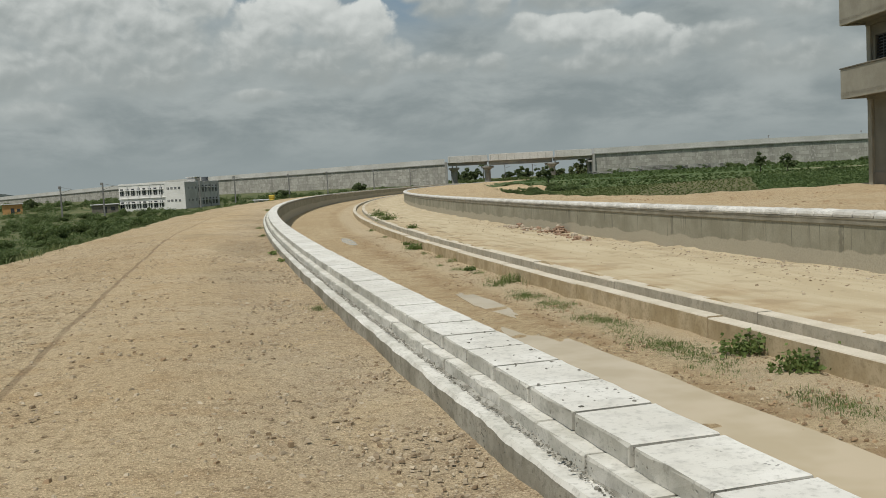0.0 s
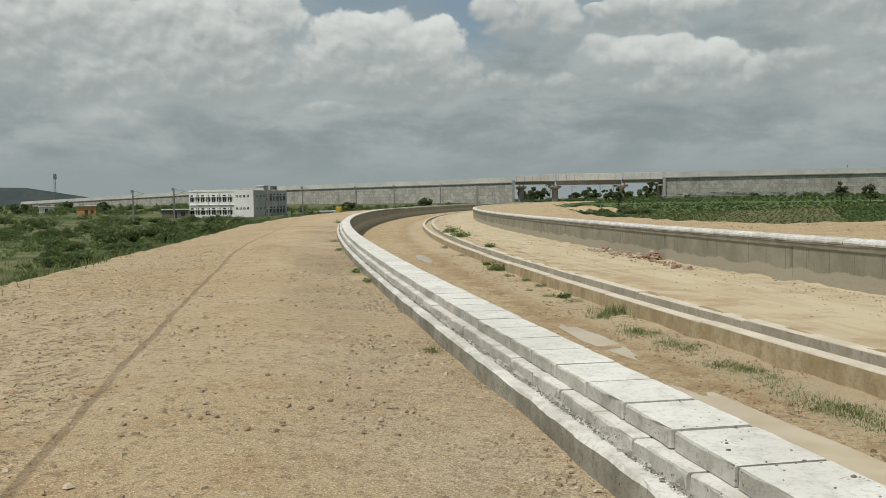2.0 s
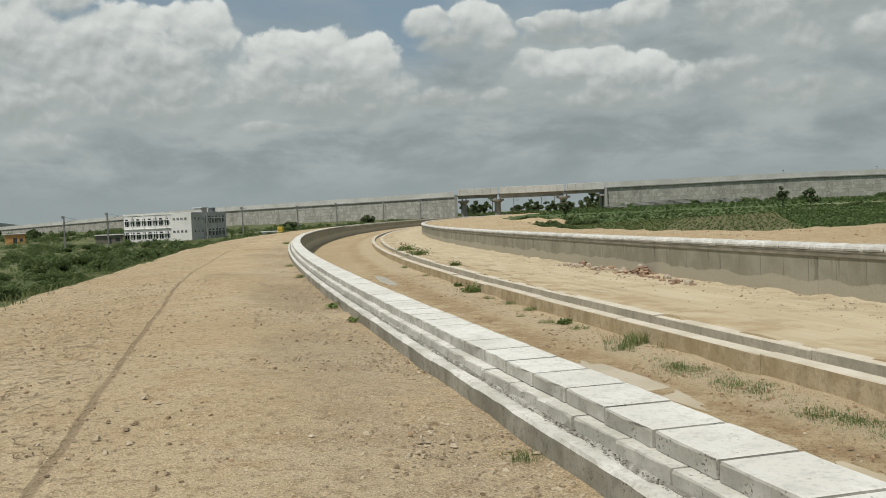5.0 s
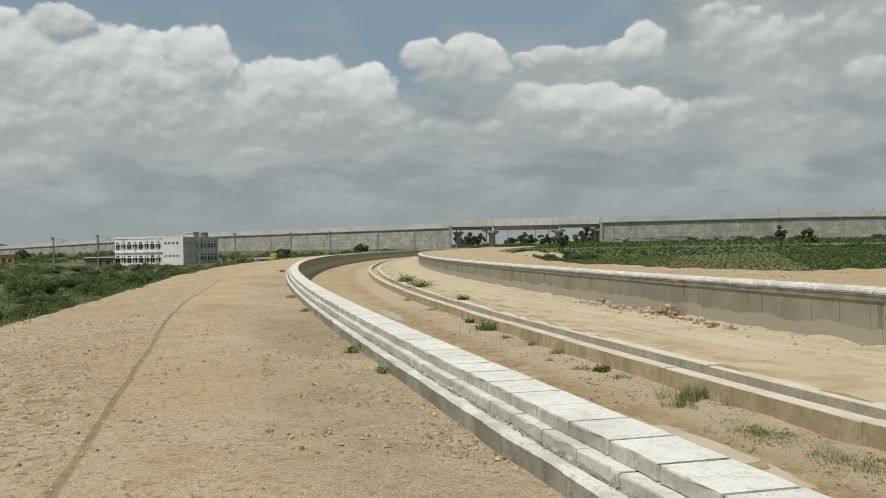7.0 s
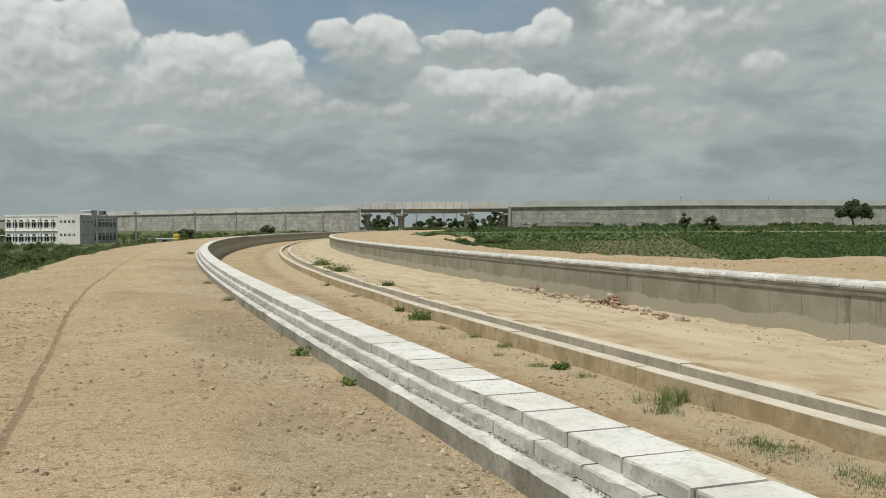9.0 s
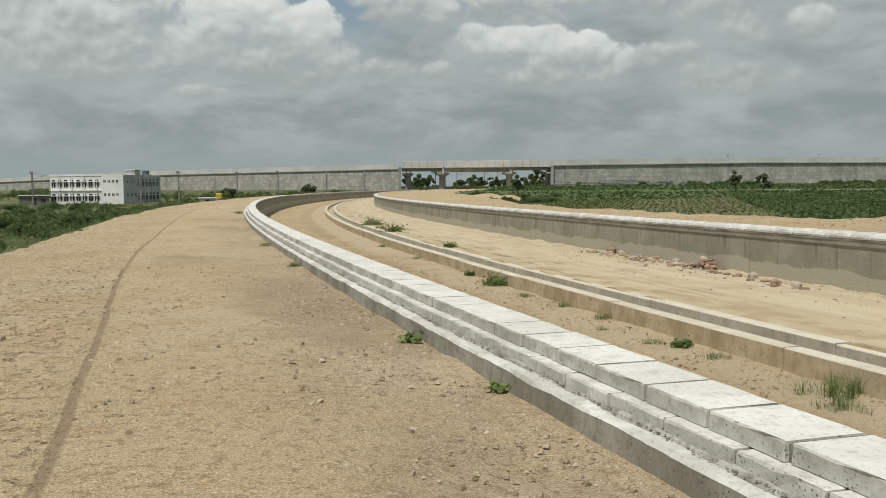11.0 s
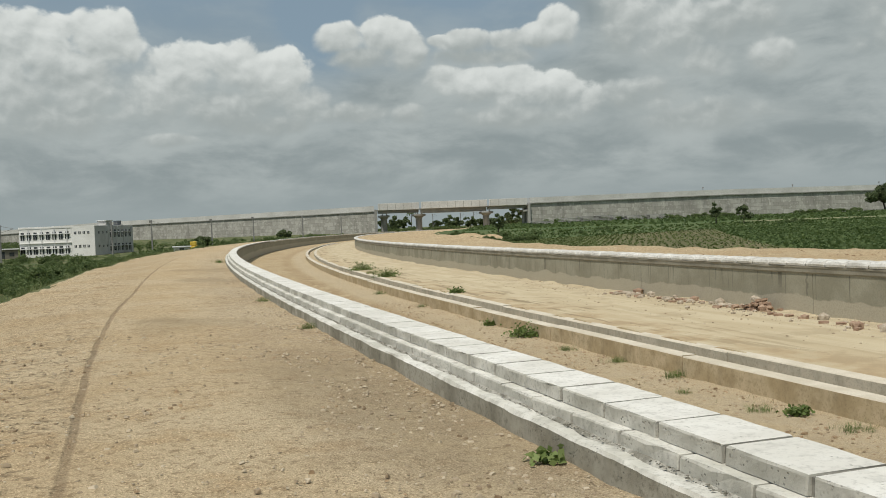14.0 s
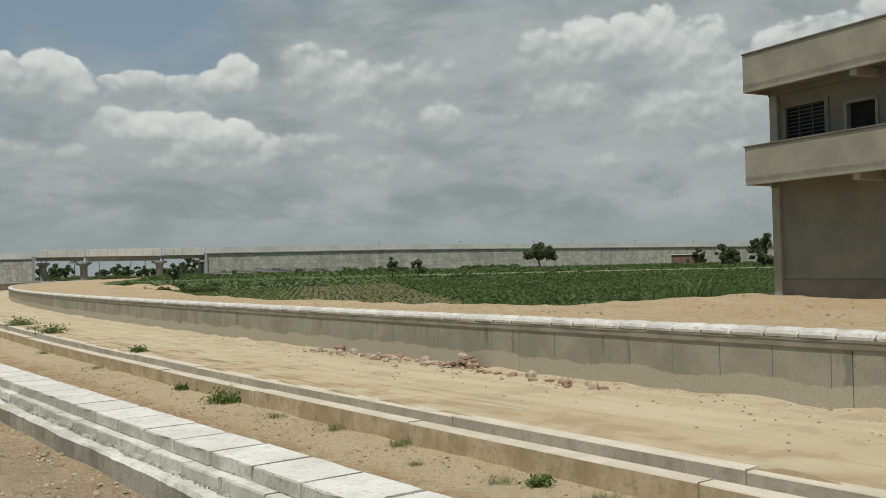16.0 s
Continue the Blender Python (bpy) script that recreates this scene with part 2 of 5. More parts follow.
def dirt_material(name, sand, red, pale, track=False, silt=False):
    mat, n, b, pos = material(name, 0.95, 0.15)
    big, mid = n.noise(pos, .22, 4.0, .55), n.noise(pos, 1.7, 6.0, .62)
    fine, grit = n.noise(pos, 11.0, 6.0, .7), n.noise(pos, 60.0, 3.0, .7)
    c = n.mix(n.ramp(big, .38, .62), rgb(*sand), rgb(*pale))
    c = n.mix(n.ramp(mid, .48, .72, 0.0, .75), c, rgb(*red))
    c = n.mix(n.ramp(fine, .48, .66, 0.0, .7), c, rgb(*[v * .55 for v in red]))
    c = n.mix(n.ramp(grit, .55, .66, 0.0, .85), c, rgb(*[min(1, v * 1.5) for v in pale]))
    c = n.mix(n.ramp(grit, .45, .35, 0.0, .7), c, rgb(*[v * .42 for v in red]))
    h = n.m("ADD", n.m("MULTIPLY", fine, .7), n.m("MULTIPLY", grit, .25))
    if track:
        o = offset_node(n, pos)
        along = n.split(pos)[1]
        wob = n.m("ADD", n.m("MULTIPLY", n.m("SUBTRACT", n.noise(pos, .6, 2.0), .5), .07), n.m("MULTIPLY", n.m("MULTIPLY", n.ramp(along, 22, 32), n.ramp(along, 46, 37)), .17))
        off = n.m("ABSOLUTE", n.m("ADD", n.m("ADD", o, 3.53), wob))
        tyre = n.m("MULTIPLY", n.ramp(off, .058, .02), n.ramp(n.noise(pos, .5, 3.0), .25, .5, .45, 1.0))
        c = n.mix(n.m("MULTIPLY", tyre, .5), c, rgb(.17, .12, .075))
        # trodden lumps beyond the tyre mark
        lumps = n.m("MULTIPLY", n.ramp(n.noise(pos, 7.0, 3.0, .6, .6), .56, .64), n.ramp(o, -3.2, -4.2))
        c = n.mix(n.m("MULTIPLY", lumps, .35), c, rgb(.17, .115, .07))
        h = n.m("SUBTRACT", n.m("SUBTRACT", h, n.m("MULTIPLY", tyre, .25)), n.m("MULTIPLY", lumps, .7))
        # gravel strewn beside the parapet, old damp patches
        gravel = n.m("MULTIPLY", n.ramp(o, -2.6, -.9), n.ramp(mid, .3, .6))
        c = n.mix(n.m("MULTIPLY", gravel, .26), c, n.mix(n.ramp(grit, .4, .6), rgb(.17, .14, .105), rgb(.50, .45, .37)))
        y = n.split(pos)[1]
        rag = n.m("MULTIPLY", n.m("SUBTRACT", n.noise(pos, .9, 5.0, .6), .5), 1.6)
        for o0, y0, ro, ry, k in ((-.7, 27.0, 1.5, 4.6, .36), (-2.75, 34.3, .7, 2.2, .24), (-1.2, 18.5, .9, 2.2, .2)):
            a, e = n.m("DIVIDE", n.m("SUBTRACT", o, o0), ro), n.m("DIVIDE", n.m("SUBTRACT", y, y0), ry)
            q = n.m("ADD", n.m("ADD", n.m("MULTIPLY", a, a), n.m("MULTIPLY", e, e)), rag)
            c = n.mix(n.ramp(q, 1.1, .2, 0.0, k), c, rgb(.235, .18, .105))
        damp = n.m("MULTIPLY", n.ramp(n.noise(pos, .16, 3.0, .6), .56, .66), n.ramp(o, -4.5, -2.5))
        c = n.mix(n.m("MULTIPLY", damp, .35), c, rgb(.23, .175, .105))
    if silt:
        o = offset_node(n, pos)
        # wet, smooth and reddish by the puddles; paler and stony towards the drain
        stony = n.m("MULTIPLY", n.ramp(n.m("ADD", o, n.m("MULTIPLY", n.m("SUBTRACT", mid, .5), 2.2)), 4.9, 5.7), n.ramp(fine, .35, .6, .45, 1.0))
        c = n.mix(n.m("MULTIPLY", stony, .6), c, n.mix(n.ramp(grit, .4, .6), rgb(.40, .32, .21), rgb(.62, .54, .40)))
        wet = n.m("MULTIPLY", n.ramp(n.m("ABSOLUTE", n.m("SUBTRACT", o, 4.6)), .75, .15), n.ramp(mid, .42, .56))
        c = n.mix(n.m("MULTIPLY", wet, .5), c, rgb(.29, .195, .105))
    n.put(b.inputs["Base Color"], c)
    bump(n, b, h, 1.0, 0.06)
    return mat


M_TRACK = dirt_material("track_dirt", (.50, .385, .238), (.43, .302, .168), (.55, .445, .295), True)
M_CHANNEL = dirt_material("channel_silt", (.445, .345, .21), (.32, .215, .115), (.50, .40, .255), False, True)
M_BANK = dirt_material("bank_sand", (.475, .365, .225), (.42, .285, .155), (.51, .41, .265))


def road_material():
    mat, n, b, pos = material("road_sand", 0.95, 0.15)
    o = offset_node(n, pos)
    y = n.split(pos)[1]
    run = n.xyz(n.m("MULTIPLY", o, 1.0), n.m("MULTIPLY", y, .12), 0.0)
    streak, mid, fine = n.noise(run, 1.6, 5.0, .6, .4), n.noise(pos, .8, 6.0, .6), n.noise(pos, 22.0, 5.0, .7)
    c = n.mix(n.ramp(streak, .38, .62), rgb(.505, .42, .28), rgb(.57, .49, .34))
    edge = n.m("MULTIPLY", n.ramp(o, 10.2, 8.3), n.ramp(mid, .4, .6))
    c = n.mix(n.m("MULTIPLY", edge, .7), c, rgb(.42, .305, .18))
    line = n.noise(n.xyz(o, n.m("MULTIPLY", y, .09), 5.0), 2.6, 5.0, .65, .3)
    damp = n.m("MULTIPLY", n.m("MULTIPLY", n.ramp(o, 10.6, 9.2), n.ramp(o, 7.9, 8.4)), n.ramp(line, .53, .60))
    c = n.mix(n.m("MULTIPLY", damp, n.ramp(y, 28, 46, .08, .75)), c, rgb(.24, .185, .11))
    c = n.mix(n.ramp(mid, .54, .62, 0.0, .4), c, rgb(.36, .285, .185))
    litter = n.m("MULTIPLY", n.ramp(o, 11.0, 12.6), n.ramp(fine, .5, .62))
    c = n.mix(n.m("MULTIPLY", litter, .55), c, rgb(.27, .24, .20))
    c = n.mix(n.ramp(fine, .6, .75, 0.0, .4), c, rgb(.35, .27, .18))
    n.put(b.inputs["Base Color"], c)
    bump(n, b, n.m("ADD", n.m("MULTIPLY", streak, .35), n.m("MULTIPLY", fine, .6)), .7, .05)
    return mat


M_ROAD = road_material()
def cast_concrete(name, dark, light, pits, deep, per_object=.15, streaks=0.0):
    """Cast concrete with blow holes, cloudy cement and faint runs."""
    mat, n, b, pos = material(name, .92, .2)
    broad, mid, grain = n.noise(pos, 1.3, 4.0, .6), n.noise(pos, 7.0, 5.0, .65), n.noise(pos, 70.0, 3.0, .6)
    c = n.mix(n.ramp(broad, .35, .65), rgb(*dark), rgb(*light))
    c = n.mix(n.ramp(mid, .46, .70, 0.0, .55), c, rgb(*[v * .72 for v in dark]))
    c = n.mix(n.ramp(n.noise(pos, 28.0, 4.0, .7), .52, .68, 0.0, .5), c, rgb(*[v * .66 for v in dark]))
    k = n.t.nodes.new("ShaderNodeTexVoronoi")
    n.put(k.inputs["Vector"], pos)
    k.inputs["Scale"].default_value = 34.0
    hole = n.m("MULTIPLY", n.ramp(k.outputs["Distance"], .30, .16), n.ramp(n.noise(pos, 5.0, 3.0, .6), .62 - pits, .74 - pits))
    c = n.mix(n.m("MULTIPLY", hole, .75), c, rgb(*[v * .36 for v in dark]))
    if streaks:
        p = n.split(pos)
        run = n.noise(n.xyz(p[0], p[1], n.m("MULTIPLY", p[2], .3)), 3.2, 5.0, .65)
        c = n.mix(n.ramp(run, .48, .72, 0.0, streaks), c, rgb(*[v * .45 for v in dark]))
    if per_object:
        info = n.t.nodes.new("ShaderNodeObjectInfo").outputs["Random"]
        c = n.mix(n.m("MULTIPLY", info, per_object), c, rgb(*[v * .6 for v in dark]))
    n.put(b.inputs["Base Color"], c)
    bump(n, b, n.m("SUBTRACT", n.m("ADD", n.m("MULTIPLY", mid, .3), n.m("MULTIPLY", grain, .25)), n.m("MULTIPLY", hole, .7)), .8, deep)
    return mat


# parapet tops paler than their sides: overhead sunlight put into the colour
M_CAP = cast_concrete("pale_lit_concrete", (.66, .645, .59), (.77, .76, .715), .05, .012, .10)
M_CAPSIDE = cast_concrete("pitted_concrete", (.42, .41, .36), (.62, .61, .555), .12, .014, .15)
M_COPING = cast_concrete("coping_concrete", (.56, .545, .50), (.74, .73, .69), .0, .012, .22)
M_BED = two_tone("rough_mortar_bed", (.22, .21, .175), (.50, .49, .44), 5.0, 22.0, .95, .05)
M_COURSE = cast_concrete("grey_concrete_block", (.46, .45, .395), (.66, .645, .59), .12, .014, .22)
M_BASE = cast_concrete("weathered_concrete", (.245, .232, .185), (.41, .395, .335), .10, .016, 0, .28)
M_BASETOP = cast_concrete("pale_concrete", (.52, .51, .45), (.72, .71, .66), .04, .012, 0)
M_MORTAR = two_tone("crumbled_mortar", (.145, .14, .12), (.27, .26, .23), 3.0, 16.0, .95, .03)
M_JOINT = two_tone("dark_open_joint", (.10, .095, .08), (.20, .19, .165), 3.0, 16.0, .95, .03)
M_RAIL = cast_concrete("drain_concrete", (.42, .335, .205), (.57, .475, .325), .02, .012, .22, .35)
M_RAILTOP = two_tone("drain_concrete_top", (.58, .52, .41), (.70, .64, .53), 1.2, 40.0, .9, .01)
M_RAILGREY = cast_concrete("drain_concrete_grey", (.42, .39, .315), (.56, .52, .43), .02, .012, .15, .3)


def wall_material():
    mat, n, b, pos = material("stained_concrete", .9, .2)
    p = n.split(pos)
    z = p[2]
    along = n.xyz(n.m("MULTIPLY", p[0], 1.0), n.m("MULTIPLY", p[1], 1.0), n.m("MULTIPLY", z, .15))
    streak = n.noise(along, 3.2, 5.0, .65)
    broad, grain = n.noise(pos, .7, 5.0, .6), n.noise(pos, 25.0, 4.0, .65)
    line = n.m("ADD", -1.0, n.m("MULTIPLY", n.noise(n.xyz(p[0], p[1], 0.0), .55, 6.0, .6), .62))
    c = n.mix(n.ramp(broad, .35, .65), rgb(.27, .258, .195), rgb(.36, .345, .27))
    c = n.mix(n.m("MULTIPLY", n.ramp(streak, .56, .72), n.ramp(z, -.9, .0, .1, .75)), c, rgb(.10, .095, .08))
    form = n.m("ABSOLUTE", n.m("SUBTRACT", n.m("FRACT", n.m("DIVIDE", p[1], 1.19)), .5))
    c = n.mix(n.m("MULTIPLY", n.ramp(form, .012, .005), n.ramp(broad, .3, .6, .2, .75)), c, rgb(.09, .085, .07))
    for y0, wide in ((31.2, .13), (57.7, .16), (40.2, .05), (22.4, .10)):
        gap = n.m("ABSOLUTE", n.m("ADD", n.m("SUBTRACT", p[1], y0), n.m("MULTIPLY", n.m("SUBTRACT", n.noise(pos, 5.0, 3.0), .5), .25)))
        c = n.mix(n.m("MULTIPLY", n.ramp(gap, wide, wide * .3), .45), c, rgb(.085, .08, .065))
    drip = n.m("MULTIPLY", n.ramp(n.noise(n.xyz(p[0], p[1], 0.0), 2.6, 4.0, .6), .62, .70), n.ramp(z, -.75, .0))
    c = n.mix(n.m("MULTIPLY", drip, .6), c, rgb(.075, .07, .058))
    c = n.mix(n.ramp(n.m("SUBTRACT", z, line), .025, -.025), c, n.mix(broad, rgb(.41, .375, .29), rgb(.48, .44, .35)))
    c = n.mix(n.ramp(grain, .35, .75, 0.0, .3), c, rgb(.12, .115, .09))
    n.put(b.inputs["Base Color"], c)
    bump(n, b, n.m("ADD", broad, n.m("MULTIPLY", grain, .4)), .5, .02)
    return mat


M_WALL = wall_material()
# bed course: the shade below the coping is part of this darker colour
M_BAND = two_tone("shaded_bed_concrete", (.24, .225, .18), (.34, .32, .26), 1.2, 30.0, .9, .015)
# wall render darker than the parapets': shade of the overhangs put into its colour
M_RENDERED = two_tone("shaded_cement_render", (.195, .186, .152), (.265, .252, .208), .55, 40.0, .92, .01, .2, 0, (.3, .7))
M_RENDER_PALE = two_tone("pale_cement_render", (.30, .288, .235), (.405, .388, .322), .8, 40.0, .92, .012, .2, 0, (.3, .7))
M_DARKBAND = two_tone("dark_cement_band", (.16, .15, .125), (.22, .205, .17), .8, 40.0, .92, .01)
M_GRILLE = two_tone("dark_steel", (.06, .07, .08), (.10, .11, .12), 3.0, 40.0, .5, .002, .5)
# near-black for sheets set in openings, interior darkness painted on
M_UNLIT_SHEET = two_tone("unlit_room_black", (.015, .015, .015), (.03, .03, .03), 1.0, 20.0, .9, .0)
M_WHITEWALL = two_tone("white_painted_wall", (.70, .70, .68), (.80, .80, .78), .3, 8.0, .85, .004)
M_GREYWALL = two_tone("pale_grey_painted_wall", (.60, .61, .61), (.70, .71, .71), .3, 8.0, .85, .004)
# grey that carries the shade of the office building's side
M_DULLWALL = two_tone("shade_grey_wall", (.40, .40, .39), (.50, .50, .49), .3, 8.0, .9, .004)
M_PANE = two_tone("window_glass", (.035, .04, .045), (.06, .065, .07), 1.0, 6.0, .15, .0, .6)
M_STEEL = two_tone("galvanised_mast", (.16, .16, .155), (.25, .25, .24), 1.0, 10.0, .6, .0, .4)
M_DECK = two_tone("bridge_concrete", (.27, .27, .255), (.38, .38, .36), .15, 3.0, .9, .01)
M_DECKTOP = two_tone("bridge_parapet_concrete", (.50, .50, .475), (.62, .62, .60), .1, 2.0, .9, .01)
M_BRICK = two_tone("broken_brick", (.33, .22, .155), (.47, .355, .265), 9.0, 60.0, .95, .01, .15, .4)
M_STONE = two_tone("field_stone", (.38, .32, .245), (.56, .49, .395), 9.0, 60.0, .95, .008, .2, .3)
M_BARK = two_tone("bark", (.06, .05, .04), (.13, .11, .085), 3.0, 30.0, .95, .02)
M_HILL = two_tone("far_hill_scrub", (.06, .077, .078), (.085, .10, .095), .01, .06, 1.0, .0, .0)
M_ORANGE = two_tone("orange_painted_wall", (.50, .27, .11), (.58, .34, .15), 1.0, 6.0, .9, .0)
M_SHEDWALL = two_tone("rust_red_shed", (.17, .10, .08), (.24, .15, .12), 1.0, 6.0, .9, .0)
M_YELLOW = two_tone("yellow_painted_steel", (.55, .38, .05), (.62, .45, .08), 1.0, 6.0, .6, .0)


def embankment_material():
    """Cast facing panels, each a little different."""
    mat, n, b, pos = material("facing_panels", .9, .2)
    p = n.split(pos)
    br = n.t.nodes.new("ShaderNodeTexBrick")
    n.put(br.inputs["Vector"], n.xyz(n.m("SUBTRACT", p[0], n.m("MULTIPLY", p[1], .35)), p[2], 0.0))
    for k, v in (("Scale", 1.0), ("Mortar Size", .035), ("Brick Width", 2.2), ("Row Height", 1.5), ("Bias", -.2)):
        br.inputs[k].default_value = v
    br.inputs["Color1"].default_value, br.inputs["Color2"].default_value = rgb(.33, .322, .29), rgb(.47, .46, .425)
    br.inputs["Mortar"].default_value = rgb(.20, .195, .18)
    c = n.mix(n.ramp(n.noise(n.xyz(p[0], p[1], n.m("MULTIPLY", p[2], .2)), .35, 4.0, .6), .45, .7, 0.0, .6), br.outputs[0], rgb(.20, .195, .175))
    c = n.mix(n.ramp(n.noise(pos, .9, 3.0, .6), .57, .64, 0.0, .55), c, rgb(.58, .57, .53))
    n.put(b.inputs["Base Color"], c)
    return mat


M_PANELS = embankment_material()


def leaf_material(name, dark, light, scale=.6, through=.35):
    mat, n, b, pos = material(name, .7, .2)
    rnd = n.t.nodes.new("ShaderNodeNewGeometry").outputs["Random Per Island"]
    c = n.mix(rnd, rgb(*dark), rgb(*light))
    c = n.mix(n.ramp(n.noise(pos, scale, 3.0), .4, .65, 0.0, .5), c, rgb(*[v * .6 for v in dark]))
    n.put(b.inputs["Base Color"], c)
    b.inputs["Subsurface Weight"].default_value = 0.0
    glow = n.t.nodes.new("ShaderNodeBsdfTranslucent")
    n.put(glow.inputs[0], n.mix(.5, c, rgb(.16, .22, .05)))
    blend = n.t.nodes.new("ShaderNodeMixShader")
    blend.inputs[0].default_value = through
    n.t.links.new(b.outputs[0], blend.inputs[1])
    n.t.links.new(glow.outputs[0], blend.inputs[2])
    n.t.links.new(blend.outputs[0], n.t.nodes["Material Output"].inputs[0])
    return mat


M_LEAF = leaf_material("bush_leaves", (.09, .14, .055), (.235, .29, .135), .6, .42)
M_LEAF2 = leaf_material("tree_leaves", (.085, .12, .06), (.175, .21, .11))
M_CROP = leaf_material("crop_leaves", (.075, .12, .045), (.14, .19, .075), .08)
M_YOUNG = leaf_material("young_crop_leaves", (.115, .15, .055), (.20, .23, .10), .1)
M_GRASS = leaf_material("grass_blades", (.13, .165, .065), (.27, .285, .14), .15)
M_WEED = leaf_material("weed_leaves", (.10, .155, .045), (.22, .28, .10), 3.0)
M_WEED2 = leaf_material("bright_weed_leaves", (.19, .26, .08), (.34, .42, .17), 3.0)
M_DRY = leaf_material("dry_grass", (.13, .12, .05), (.28, .25, .12), 3.0)
M_MEADOW = two_tone("meadow", (.075, .10, .042), (.185, .185, .095), .22, 2.6, .95, .08, .1, 0, (.38, .62))


def field_material():
    """Green crop cover; thin young rows over bare soil in the plot beside the dirt bank."""
    mat, n, b, pos = material("crop_field", .95, .1)
    p = n.split(pos)
    turn = n.m("MULTIPLY", n.m("ARCTAN2", n.m("ADD", p[0], 3.4), n.m("SUBTRACT", p[1], 11.0)), 57.2958)
    far_ = n.m("SQRT", n.m("ADD", n.m("MULTIPLY", p[0], p[0]), n.m("MULTIPLY", p[1], p[1])))
    broad, fine = n.noise(pos, .06, 5.0, .6), n.noise(pos, 1.4, 5.0, .65)
    c = n.mix(n.ramp(broad, .35, .65), rgb(.07, .112, .043), (.115, .15, .065, 1.0))
    beside = n.m("SUBTRACT", p[0], n.m("ADD", 40.6, n.m("MULTIPLY", n.m("SUBTRACT", p[1], 105.0), .357)))
    before = n.m("SUBTRACT", p[1], n.m("ADD", 182.4, n.m("MULTIPLY", n.m("SUBTRACT", p[0], 33.5), .40)))
    plot = n.m("MULTIPLY", n.ramp(beside, .6, -.6), n.ramp(before, .6, -.6))
    soil = n.mix(n.ramp(broad, .4, .6), rgb(.125, .12, .062), rgb(.165, .15, .083))
    c = n.mix(plot, c, n.mix(n.ramp(beside, -34, -14), rgb(.12, .145, .06), soil))
    weedy = n.m("MULTIPLY", n.m("MULTIPLY", n.ramp(before, 0.0, 2.0), n.ramp(far_, 262, 250)), n.ramp(n.noise(n.xyz(n.m("MULTIPLY", p[0], .25), p[1], 0.0), .09, 4.0, .6), .45, .56))
    c = n.mix(n.m("MULTIPLY", weedy, .7), c, rgb(.125, .14, .065))
    strip = n.m("MULTIPLY", n.ramp(n.m("ABSOLUTE", n.m("SUBTRACT", far_, n.m("ADD", 252.0, n.m("MULTIPLY", broad, 20.0)))), 5.0, 2.0), n.ramp(turn, 23.5, 26))
    c = n.mix(n.m("MULTIPLY", strip, .8), c, rgb(.30, .27, .17))
    c = n.mix(n.ramp(fine, .45, .7, 0.0, .5), c, rgb(.06, .09, .035))
    n.put(b.inputs["Base Color"], c)
    bump(n, b, fine, .8, .08)
    return mat


M_FIELD = field_material()


def water_material():
    mat, n, b, pos = material("muddy_water", .14, .12)
    c = n.mix(n.ramp(n.noise(pos, .8, 3.0), .4, .65), rgb(.49, .405, .27), rgb(.56, .47, .335))
    n.put(b.inputs["Base Color"], c)
    bump(n, b, n.noise(pos, 6.0, 2.0), .05, .01)
    return mat


M_WATER = water_material()

# ---------------------------------------------------------------- building helpers
rng = np.random.default_rng(7)


def at(o, s, z):
    """A place by its offset inside the parapet's edge, its way along the canal, and its height."""
    th = TH0 + s / R
    return Vector((CX - (R - o) * math.cos(th), CY + (R - o) * math.sin(th), z))


def spot(o, s, z, turn=0.0):
    """A pose there: x inwards across the canal, y along it."""
    th = TH0 + s / R
    return Matrix.Translation(at(o, s, z)) @ Matrix.Rotation(-th + radians(turn), 4, "Z")


def os_of(x, y):
    return R - np.hypot(CX - x, y - CY), (np.arctan2(y - CY, CX - x) - TH0) * R


def mesh_of(name, verts, faces, mats):
    me = bpy.data.meshes.new(name)
    me.from_pydata([tuple(v) for v in verts], [], [tuple(f) for f in faces])
    for m in mats if isinstance(mats, (list, tuple)) else [mats]:
        me.materials.append(m)
    me.update()
    return me


def thing(name, label, category, group="", kind="", m=None, data=None):
    ob = tagged(new(name, data), label, category, group, kind)
    if m is not None:
        ob.matrix_world = m
    return ob


def child(name, data, parent, m=None, label="", kind=""):
    ob = new(name, data)
    ob.parent = parent
    if m is not None:
        ob.matrix_local = m
    return tagged(ob, label, kind=kind)


def part(name, bm, mat, parent, label="", smooth=False):
    me = bpy.data.meshes.new(name)
    bm.to_mesh(me)
    bm.free()
    me.materials.append(mat)
    if smooth:
        for p in me.polygons:
            p.use_smooth = True
    return child(name, me, parent, None, label)


def add_box(bm, x0, x1, y0, y1, z0, z1, bevel=0.0):
    made = bmesh.ops.create_cube(bm, size=1.0)
    for v in made["verts"]:
        v.co = Vector((x0 + (v.co.x + .5) * (x1 - x0), y0 + (v.co.y + .5) * (y1 - y0), z0 + (v.co.z + .5) * (z1 - z0)))
    if bevel:
        edges = list({e for v in made["verts"] for e in v.link_edges})
        bmesh.ops.bevel(bm, geom=edges, offset=bevel, segments=1, affect="EDGES")
    return bm


def box(x0, x1, y0, y1, z0, z1, bevel=0.0):
    return add_box(bmesh.new(), x0, x1, y0, y1, z0, z1, bevel)


def add_tube(bm, a, b, ra, rb, n=8):
    a, b = Vector(a), Vector(b)
    made = bmesh.ops.create_cone(bm, cap_ends=True, segments=n, radius1=ra, radius2=rb, depth=(b - a).length)
    turn = (b - a).to_track_quat("Z", "Y").to_matrix().to_4x4()
    bmesh.ops.transform(bm, matrix=Matrix.Translation((a + b) / 2) @ turn, verts=made["verts"])
    return bm


